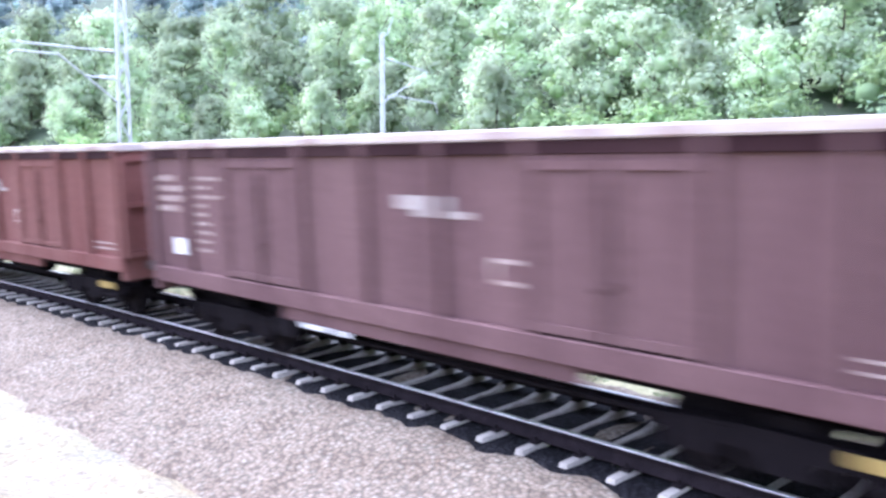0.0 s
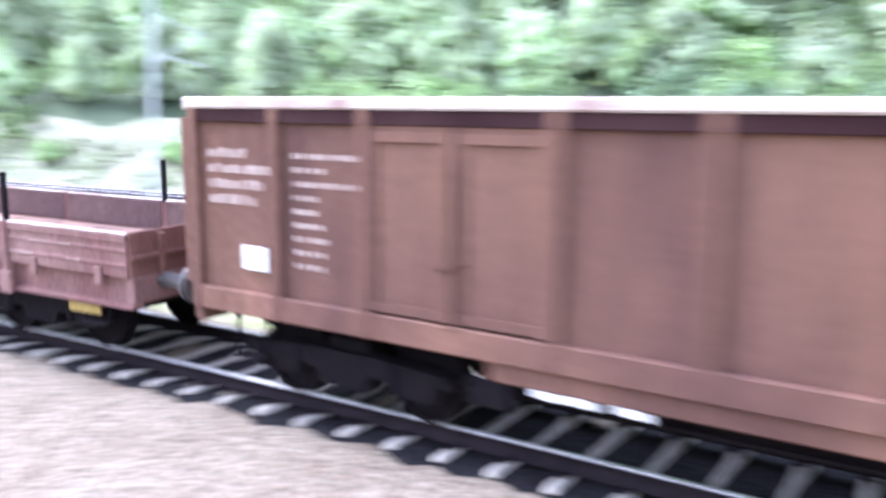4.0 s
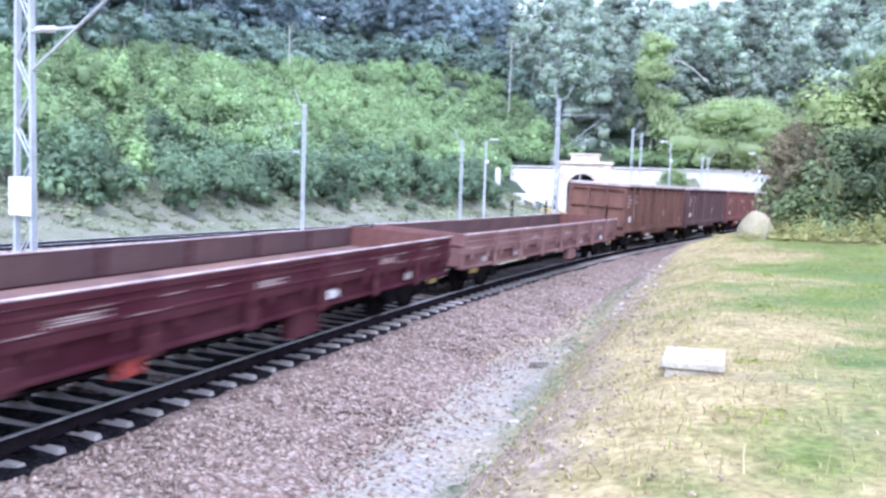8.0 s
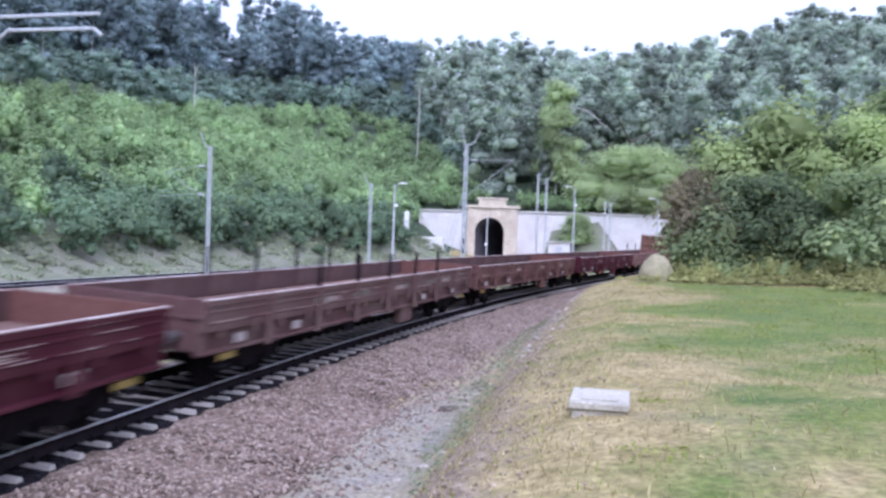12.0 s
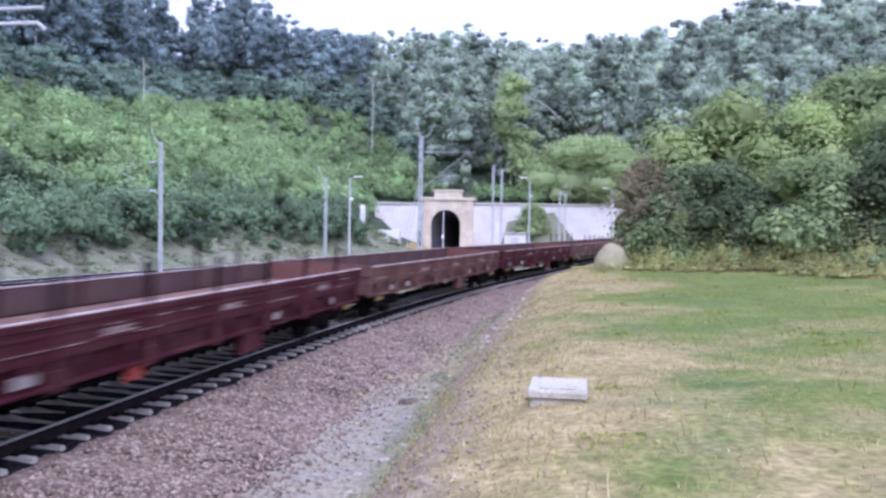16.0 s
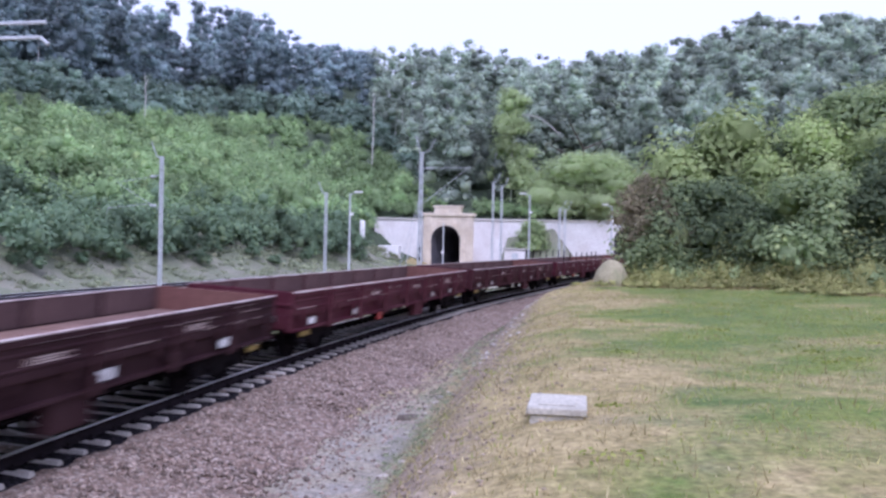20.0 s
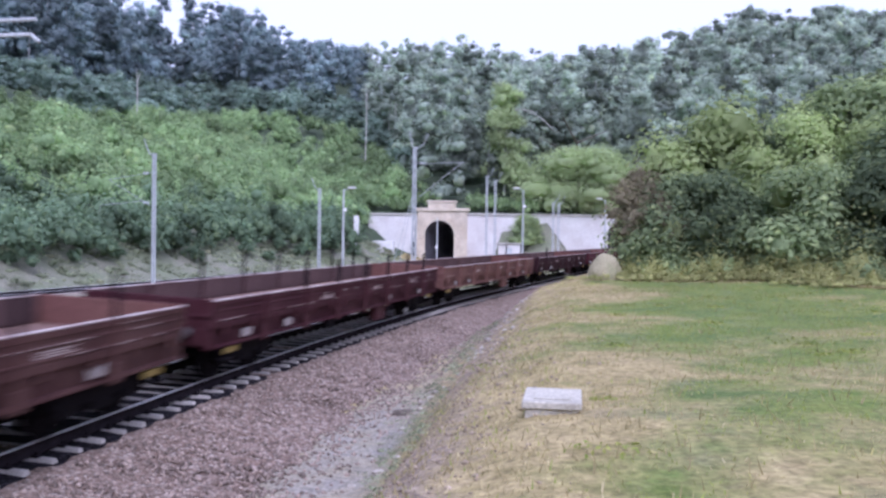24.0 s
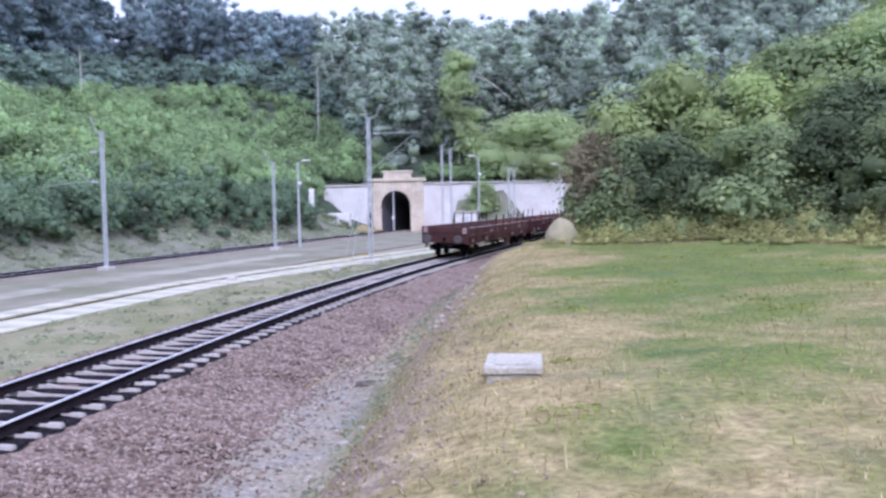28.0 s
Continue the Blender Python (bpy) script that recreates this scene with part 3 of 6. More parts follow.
bm = bmesh.new()  # one sleeper: low in the middle, raised under the rails
prof = [(-1.17, -0.2), (-1.15, -0.165), (-0.55, -0.165), (-0.3, -0.20), (0.3, -0.20), (0.55, -0.165), (1.15, -0.165), (1.17, -0.2)]
rows_v = []
for x, z in prof:
    w = 0.066 if abs(x) > 0.5 else 0.058
    rows_v.append([bm.verts.new((x, -w - 0.02, z - 0.1)), bm.verts.new((x, -w + 0.015, z)), bm.verts.new((x, w - 0.015, z)), bm.verts.new((x, w + 0.02, z - 0.1))])
for r0, r1 in zip(rows_v, rows_v[1:]):
    for j in range(3):
        bm.faces.new((r0[j], r1[j], r1[j + 1], r0[j + 1]))
for r0 in (rows_v[0], rows_v[-1]):
    bm.faces.new(r0)
bmesh.ops.recalc_face_normals(bm, faces=bm.faces[:])
sleeper_mesh = finish("sleeper", bm, SLEEPER)
bm = bmesh.new()
for x in (-0.752, 0.752):
    for d in (-1, 1):
        box(bm, x + d * 0.13 - 0.055, x + d * 0.13 + 0.055, -0.06, 0.06, -0.168, -0.13, 0.01)
        tube(bm, (x + d * 0.13, 0, -0.14), (x + d * 0.13, 0, -0.085), 0.022, 6)
clip_mesh = finish("fastening", bm, RAILSIDE)
PITCH = 0.604
for i in range(-82, 128):
    s = 0.30 + i * PITCH
    x, y, hd = track(s)
    ob = new("sleeper", sleeper_mesh)
    ob.parent = near_track
    ob.matrix_basis = pose(x, y, -0.01, 0, CANT, -hd + random.uniform(-0.5, 0.5))
    if -40 < i < 60:
        cl = new("fastening", clip_mesh)
        cl.parent = ob
fs_v = bmesh.new()
for i in range(-110, 190):
    x, y, hd = far_track(i * 0.62)
    bmesh.ops.create_cube(fs_v, size=1, matrix=pose(x, y, -0.50, 0, 0, -hd) @ Matrix.Diagonal((2.5, 0.26, 0.14, 1)))
part("sleepers", fs_v, SLEEPER, second_track, "concrete sleepers half buried in ballast")
tagged(bpy.data.objects["sleepers"], kind="stuff")

# ---- concrete cable trough along the yard ----
trough = tagged(new("concrete_strip"), "pale concrete trough covers in two bands beside the grass", "cable trough", kind="structure")
bm = bmesh.new()
box(bm, -0.80, 0.80, -0.748, 0.748, -0.08, 0.0, 0.012)
cover_a = finish("cover_slab", bm, TROUGH)
bm = bmesh.new()
box(bm, -0.50, 0.50, -0.748, 0.748, -0.08, 0.0, 0.012)
cover_b = finish("cover_slab", bm, TROUGH)
for i in range(-40, 46):
    for q, me in ((-7.75, cover_a), (-9.75, cover_b)):
        s = i * 1.5
        x, y, hd = track(s, q + (max(0, s - 36) * 0.12))
        ob = new("cover_slab", me)
        ob.parent = trough
        ob.matrix_basis = pose(x, y, -0.385 + random.uniform(-0.01, 0.01), 0, 0, -hd + random.uniform(-0.4, 0.4) - (7 if s > 36 else 0))

# ---- wagons ----
CACHE = {}


def lattice(bm, us, zs, solid, d0, d1, flip=False):
    """One connected plate in the plane of u and z with openings: solid(i, j) says which cells are filled.
    It runs from d0 to d1 in x, or in y if flip."""
    vs = {}

    def vert(i, j, k):
        if (i, j, k) not in vs:
            d = (d0, d1)[k]
            vs[i, j, k] = bm.verts.new((us[i], d, zs[j]) if flip else (d, us[i], zs[j]))
        return vs[i, j, k]
    ni, nj = len(us) - 1, len(zs) - 1
    on = lambda i, j: 0 <= i < ni and 0 <= j < nj and solid(i, j)
    for i in range(ni):
        for j in range(nj):
            if not on(i, j):
                continue
            for k in (0, 1):
                bm.faces.new([vert(i, j, k), vert(i + 1, j, k), vert(i + 1, j + 1, k), vert(i, j + 1, k)])
            for (di, dj), (p, q) in (((-1, 0), ((0, 0), (0, 1))), ((1, 0), ((1, 0), (1, 1))), ((0, -1), ((0, 0), (1, 0))), ((0, 1), ((0, 1), (1, 1)))):
                if not on(i + di, j + dj):
                    bm.faces.new([vert(i + p[0], j + p[1], 0), vert(i + q[0], j + q[1], 0), vert(i + q[0], j + q[1], 1), vert(i + p[0], j + p[1], 1)])
    bmesh.ops.recalc_face_normals(bm, faces=bm.faces[:])


def bars(*centres, w=0.05):
    return [v for c in centres for v in (c - w, c + w)]


def extrude_profile(bm, prof, y0, y1):
    """A closed (x, z) outline pulled along y."""
    a = [bm.verts.new((x, y0, z)) for x, z in prof]
    b_ = [bm.verts.new((x, y1, z)) for x, z in prof]
    n = len(prof)
    for k in range(n):
        bm.faces.new((a[k], a[(k + 1) % n], b_[(k + 1) % n], b_[k]))
    bm.faces.new(a)
    bm.faces.new(b_)
    bmesh.ops.recalc_face_normals(bm, faces=bm.faces[:])


def extrude_side(bm, x0, x1, prof):
    """A closed (y, z) outline pulled along x."""
    a = [bm.verts.new((x0, y, z)) for y, z in prof]
    b_ = [bm.verts.new((x1, y, z)) for y, z in prof]
    n = len(prof)
    for k in range(n):
        bm.faces.new((a[k], a[(k + 1) % n], b_[(k + 1) % n], b_[k]))
    bm.faces.new(a)
    bm.faces.new(b_)
    bmesh.ops.recalc_face_normals(bm, faces=bm.faces[:])


def piece(name, key, build, mat, parent, at=(0, 0, 0), label=""):
    """A part whose mesh is shared by all wagons; its paint belongs to the object."""
    if key not in CACHE:
        bm = bmesh.new()
        build(bm)
        CACHE[key] = finish(name, bm, mat)
    ob = new(name, CACHE[key])
    ob.parent = parent
    ob.location = at
    ob.material_slots[0].link = "OBJECT"
    ob.material_slots[0].material = mat
    return tagged(ob, label)


WHEELSETS = []


def bogie(parent, y):
    def bolster(bm):
        box(bm, -1.0, 1.0, -0.28, 0.28, 0.5, 0.8, 0.02)

    def frame_(bm):
        pr = [(-1.35, 0.5), (-1.15, 0.5), (-1.07, 0.33), (-0.73, 0.33), (-0.65, 0.48), (-0.36, 0.46), (-0.3, 0.3), (0.3, 0.3), (0.36, 0.46), (0.65, 0.48), (0.73, 0.33), (1.07, 0.33), (1.15, 0.5), (1.35, 0.5), (1.35, 0.62), (0.4, 0.68), (-0.4, 0.68), (-1.35, 0.62)]
        a = [bm.verts.new((-0.09, y_, z)) for y_, z in pr]
        b_ = [bm.verts.new((0.11, y_, z)) for y_, z in pr]
        for k in range(len(pr)):
            bm.faces.new((a[k], a[(k + 1) % len(pr)], b_[(k + 1) % len(pr)], b_[k]))
        bm.faces.new(a)
        bm.faces.new(b_)
        bmesh.ops.recalc_face_normals(bm, faces=bm.faces[:])

    def spring(bm):
        tube(bm, (0, 0, 0.36), (0, 0, 0.64), 0.075, 8)

    def wheelset_(bm):  # turned in one piece: axle, hubs, webs, treads and flanges
        one = [(0.95, 0.0), (0.95, 0.065), (0.85, 0.075), (0.842, 0.15), (0.772, 0.18), (0.772, 0.38), (0.817, 0.40), (0.817, 0.455), (0.697, 0.462), (0.692, 0.487), (0.662, 0.49), (0.662, 0.40), (0.732, 0.38), (0.732, 0.18), (0.662, 0.15), (0.655, 0.085)]
        pr = [(-x, r) for x, r in one[1:]] + [(x, r) for x, r in reversed(one[1:])]
        n = 20
        rg = [[bm.verts.new((x, r * math.cos(6.2832 * k / n), r * math.sin(6.2832 * k / n))) for k in range(n)] for x, r in pr]
        for r0, r1 in zip(rg, rg[1:]):
            for k in range(n):
                bm.faces.new((r0[k], r0[(k + 1) % n], r1[(k + 1) % n], r1[k]))
        bm.faces.new(rg[0])
        bm.faces.new(rg[-1])
        bmesh.ops.recalc_face_normals(bm, faces=bm.faces[:])

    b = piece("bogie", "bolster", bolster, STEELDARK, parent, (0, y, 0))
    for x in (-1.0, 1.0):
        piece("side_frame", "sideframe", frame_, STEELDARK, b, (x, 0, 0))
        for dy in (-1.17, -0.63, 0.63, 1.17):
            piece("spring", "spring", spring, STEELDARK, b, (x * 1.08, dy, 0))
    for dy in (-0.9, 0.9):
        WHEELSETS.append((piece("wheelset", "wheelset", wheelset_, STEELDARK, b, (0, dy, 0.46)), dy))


def buffers(parent, y, sg):
    def build(bm):
        tube(bm, (0, 0, 1.06), (0, sg * 0.36, 1.06), 0.10, 12)
        tube(bm, (0, sg * 0.36, 1.06), (0, sg * 0.58, 1.06), 0.065, 10)
        tube(bm, (0, sg * 0.57, 1.06), (0, sg * 0.615, 1.06), 0.225, 18)
    for sx in (-0.875, 0.875):
        piece("buffer", "buffer%d" % sg, build, BUFFER, parent, (sx, y, 0))

    def hook(bm):
        box(bm, -0.05, 0.05, min(0, sg * 0.4), max(0, sg * 0.4), 0.98, 1.12, 0.02)

    def chain(bm):
        for k in range(4):
            tube(bm, (-0.09, sg * (0.25 + 0.08 * k), 0.9 - 0.1 * k), (0.09, sg * (0.25 + 0.08 * k), 0.9 - 0.1 * k), 0.025, 6)
        tube(bm, (-0.09, sg * 0.25, 0.9), (-0.09, sg * 0.49, 0.6), 0.02, 5)
        tube(bm, (0.09, sg * 0.25, 0.9), (0.09, sg * 0.49, 0.6), 0.02, 5)

    def hose(bm):
        tube(bm, (0.4, 0, 0.95), (0.44, sg * 0.3, 0.6), 0.025, 6)
        tube(bm, (0.44, sg * 0.3, 0.6), (0.3, sg * 0.58, 0.72), 0.025, 6)
    hk = piece("coupling_hook", "hook%d" % sg, hook, STEELDARK, parent, (0, y, 0))
    piece("coupling_chain", "chain%d" % sg, chain, STEELDARK, hk)
    piece("brake_hose", "hose%d" % sg, hose, BLACK, parent, (0, y, 0))


def underparts(w, half, long_wagon, pnt):
    """Handles, steps, brake rods and hanging boxes below the sole bar."""
    for sg in (-1, 1):
        for sx in (-1, 1):
            def step(bm, sx=sx):
                tube(bm, (sx * 1.28, -0.22, 0.5), (sx * 1.28, 0.22, 0.5), 0.02, 6)
                for d in (-0.22, 0.22):
                    tube(bm, (sx * 1.28, d, 0.5), (sx * 1.22, d, 0.95), 0.02, 6)
                box(bm, sx * 1.28 - 0.1, sx * 1.28 + 0.1, -0.22, 0.22, 0.49, 0.51)
            piece("corner_step", "step%d" % sx, step, STEELDARK, w, (0, sg * (half - 0.75), 0))

            def band(bm, sx=sx):
                box(bm, sx * 1.30 - 0.015, sx * 1.30 + 0.015, -0.30, 0.30, 0.60, 0.72, 0.008)
            if long_wagon or sg > 0:
                piece("yellow_band", "band%d" % sx, band, YELLOW, w, (0, sg * (half - 0.95), 0), "yellow painted band below the sole bar")
    for sx in (-1, 1):
        def tankbox(bm, sx=sx):
            box(bm, sx * 1.22 - 0.12, sx * 1.22 + 0.12, -0.5, 0.5, 0.32, 0.80, 0.03)
        if long_wagon:
            piece("brake_box", "brakebox%d" % sx, tankbox, pnt, w, (0, 1.9 * sx, 0))

        def rods(bm, sx=sx):
            tube(bm, (sx * 0.95, -half * 0.5, 0.55), (sx * 0.95, half * 0.5, 0.55), 0.03, 6)
            tube(bm, (sx * 0.5, -0.9, 0.62), (sx * 0.5, 0.9, 0.62), 0.2, 12)
        piece("brake_rod", "rods%d_%d" % (sx, long_wagon), rods, STEELDARK, w)

        def lever(bm, sx=sx):
            box(bm, sx * 1.3 - 0.03, sx * 1.3 + 0.03, -0.22, 0.22, 0.52, 0.78, 0.01)
        piece("brake_lever", "lever%d" % sx, lever, REDPAINT if pnt in (PAINTS['crimson'], PAINTS['red']) else STEELDARK, w, (0, -2.6 * sx, 0))


LOW_HALF, LOW_TOP, LOW_W = 9.33, 1.70, 1.36


def low_wagon(name_paint, label, stakes=()):
    """A long flat wagon with drop sides, stakes and end flaps."""
    w = tagged(new("flat_wagon"), label, "railway wagon", "long low-sided wagons")
    pnt = PAINTS[name_paint]
    H_, T, X = LOW_HALF, LOW_TOP, LOW_W

    def deck(bm):
        box(bm, -X + 0.07, X - 0.07, -H_ + 0.1, H_ - 0.1, 1.10, 1.20, 0.01)
        for k in range(18):
            box(bm, -X + 0.3, X - 0.3, -H_ + 0.5 + k * 1.05, -H_ + 0.54 + k * 1.05, 1.2, 1.212)
    piece("deck", "deck", deck, INSIDE, w, label="rusty plank deck")
    for sx in (-1, 1):
        def sole(bm, sx=sx):
            pr = [(0.0, 0.76), (0.05, 0.76), (0.05, 0.80), (-0.05, 0.82), (-0.05, 1.08), (0.0, 1.10), (0.0, 1.145), (-0.13, 1.145), (-0.13, 0.76)]
            extrude_profile(bm, [(sx * (X - 0.03 + x), z) for x, z in pr], -H_, H_)

        # assumed beam, drawn long to stop daylight passing beneath the wagon
        def inner_sole(bm, sx=sx):
            extrude_side(bm, sx * 0.4 - 0.1, sx * 0.4 + 0.1, [(-H_ + 0.3, 1.1), (-H_ + 0.3, 0.82), (-5.6, 0.8), (-4.6, 0.58), (4.6, 0.58), (5.6, 0.8), (H_ - 0.3, 0.82), (H_ - 0.3, 1.1)])
        piece("inner_beam", "isole%d" % sx, inner_sole, STEELDARK, w)
        piece("sole_bar", "sole%d" % sx, sole, pnt, w)

        def flap(bm, sx=sx):
            L = H_ / 4 / 2 - 0.05
            pr = [(-0.02, 1.15), (0.02, 1.15), (0.02, 1.27), (0.034, 1.28), (0.034, 1.31), (0.02, 1.32), (0.02, 1.45), (0.034, 1.46), (0.034, 1.49), (0.02, 1.50), (0.02, T - 0.135), (0.04, T - 0.12), (0.04, T - 0.035), (-0.02, T - 0.035)]
            extrude_profile(bm, [(sx * (X + x), z) for x, z in pr], -L, L)

        def inner(bm, sx=sx):
            L = H_ / 8 - 0.07
            box(bm, sx * (X - 0.028) - 0.006, sx * (X - 0.028) + 0.006, -L, L, 1.22, T - 0.05)

        def hinge(bm, sx=sx):
            box(bm, sx * (X + 0.035) - 0.025, sx * (X + 0.035) + 0.025, -0.06, 0.06, 1.02, 1.25, 0.012)

        def cap(bm, sx=sx):
            L = H_ / 4 / 2 - 0.05
            box(bm, sx * X - 0.03, sx * X + 0.036, -L, L, T - 0.035, T - 0.006, 0.008)

        def post(bm, sx=sx):
            box(bm, sx * X - 0.05 + sx * 0.03, sx * X + 0.05 + sx * 0.03, -0.045, 0.045, 0.82, T - 0.01, 0.01)
            box(bm, sx * X + sx * 0.06 - 0.03, sx * X + sx * 0.06 + 0.03, -0.11, 0.11, 0.72, 1.02, 0.012)

        def stake(bm, sx=sx):
            box(bm, sx * X - 0.035, sx * X + 0.035, -0.035, 0.035, T - 0.05, T + 0.62, 0.01)
        for k in range(8):
            y = -H_ + (k + 0.5) * H_ / 4
            f = piece("side_flap", "flap%d" % sx, flap, pnt, w, (0, y, 0))
            piece("top_edge", "cap%d" % sx, cap, WORN, f, (0, 0, 0), "worn pale upper edge")
            piece("inner_lining", "inner%d" % sx, inner, LINER, f, label="scuffed rusty inner face")
            for d in (-0.62, 0.62):
                piece("hinge", "hinge%d" % sx, hinge, pnt, f, (0, d, 0))
            if k:
                piece("stake_pocket", "post%d" % sx, post, pnt, w, (0, -H_ + k * H_ / 4, 0))
                if (sx, k) in stakes or (0, k) in stakes:
                    piece("stake", "stake%d" % sx, stake, STEELDARK, w, (0, -H_ + k * H_ / 4, 0))

        def crease(bm, sx=sx):
            rr = random.Random(5 + sx)
            for k in range(26):
                y, ln = rr.uniform(-H_ + 0.6, H_ - 0.6), rr.uniform(0.12, 0.6)
                zz = rr.choice((1.295, 1.475, 1.295, 1.475, T - 0.11))
                box(bm, sx * (X + 0.037) - 0.003, sx * (X + 0.037) + 0.003, y - ln, y + ln, zz - 0.006, zz + 0.006)
        piece("worn_crease", "crease%d" % sx, crease, FADED, w, label="thin pale lines along the creases of the side flaps")["kind"] = "stuff"

        def fade(bm, sx=sx):
            box(bm, sx * (X + 0.024) - 0.002, sx * (X + 0.024) + 0.002, -0.55, 0.55, 1.33, 1.445)
        if name_paint == "green":
            for y in (-4.4, -2.1, 1.2, 4.0, 5.9):
                piece("faded_patch", "fade%d" % sx, fade, PAINTS["patch"], w, (0, y, 0), "greenish faded paint patch")

        def plate(bm, sx=sx):
            box(bm, sx * (X + 0.012) - 0.004, sx * (X + 0.012) + 0.004, -0.2, 0.2, 0.88, 1.04)
        def lines(bm, sx=sx):
            for k in range(3):
                box(bm, sx * (X + 0.024) - 0.003, sx * (X + 0.024) + 0.003, -0.45, 0.45 - 0.2 * (k % 2), 1.35 + k * 0.035 - 0.02, 1.37 + k * 0.035 - 0.02)
        rp = random.Random(name_paint + str(sx) + str(len(label)))
        for y in (-7.9, -5.4, 3.1, 6.6):
            piece("marking_plate", "plate%d" % sx, plate, PALE if rp.random() < 0.88 else WHITE, w, (0, y + rp.uniform(-0.5, 0.5), 0), "faded marking plate")
        for y in (-3.5, 0.9, 5.7):
            piece("lettering", "bars%d" % sx, lines, FADED, w, (0, y + rp.uniform(-0.4, 0.4), 0), "faded lines of lettering")["kind"] = "stuff"
    for sg in (-1, 1):
        def endflap(bm, sg=sg):
            box(bm, -X, X, min(0, -sg * 0.05), max(0, -sg * 0.05), 1.15, T, 0.012)

        def flap_rib(bm, sg=sg):
            box(bm, -0.05, 0.05, min(0, sg * 0.06), max(0, sg * 0.06), 1.1, T - 0.04, 0.012)

        def flap_bar(bm, sg=sg):
            box(bm, -X, X, min(0, sg * 0.05), max(0, sg * 0.05), 1.36, 1.42, 0.01)

        def headstock(bm, sg=sg):
            box(bm, -X + 0.02, X - 0.02, min(0, -sg * 0.14), max(0, -sg * 0.14), 0.80, 1.14, 0.02)
        ep = PAINTS["orange"] if sg > 0 else pnt
        ef = piece("end_flap", "endflap%d" % sg, endflap, ep, w, (0, sg * H_, 0))
        piece("flap_bar", "flapbar%d" % sg, flap_bar, ep, ef)
        for x in (-0.9, -0.3, 0.3, 0.9):
            piece("flap_rib", "flaprib%d" % sg, flap_rib, ep, ef, (x, 0, 0))
        piece("headstock", "head%d" % sg, headstock, pnt, w, (0, sg * H_, 0))
        buffers(w, sg * H_, sg)
        bogie(w, sg * 7.2)
    underparts(w, H_, True, pnt)
    return w


HI_HALF, HI_TOP, HI_W = 6.40, 3.27, 1.40


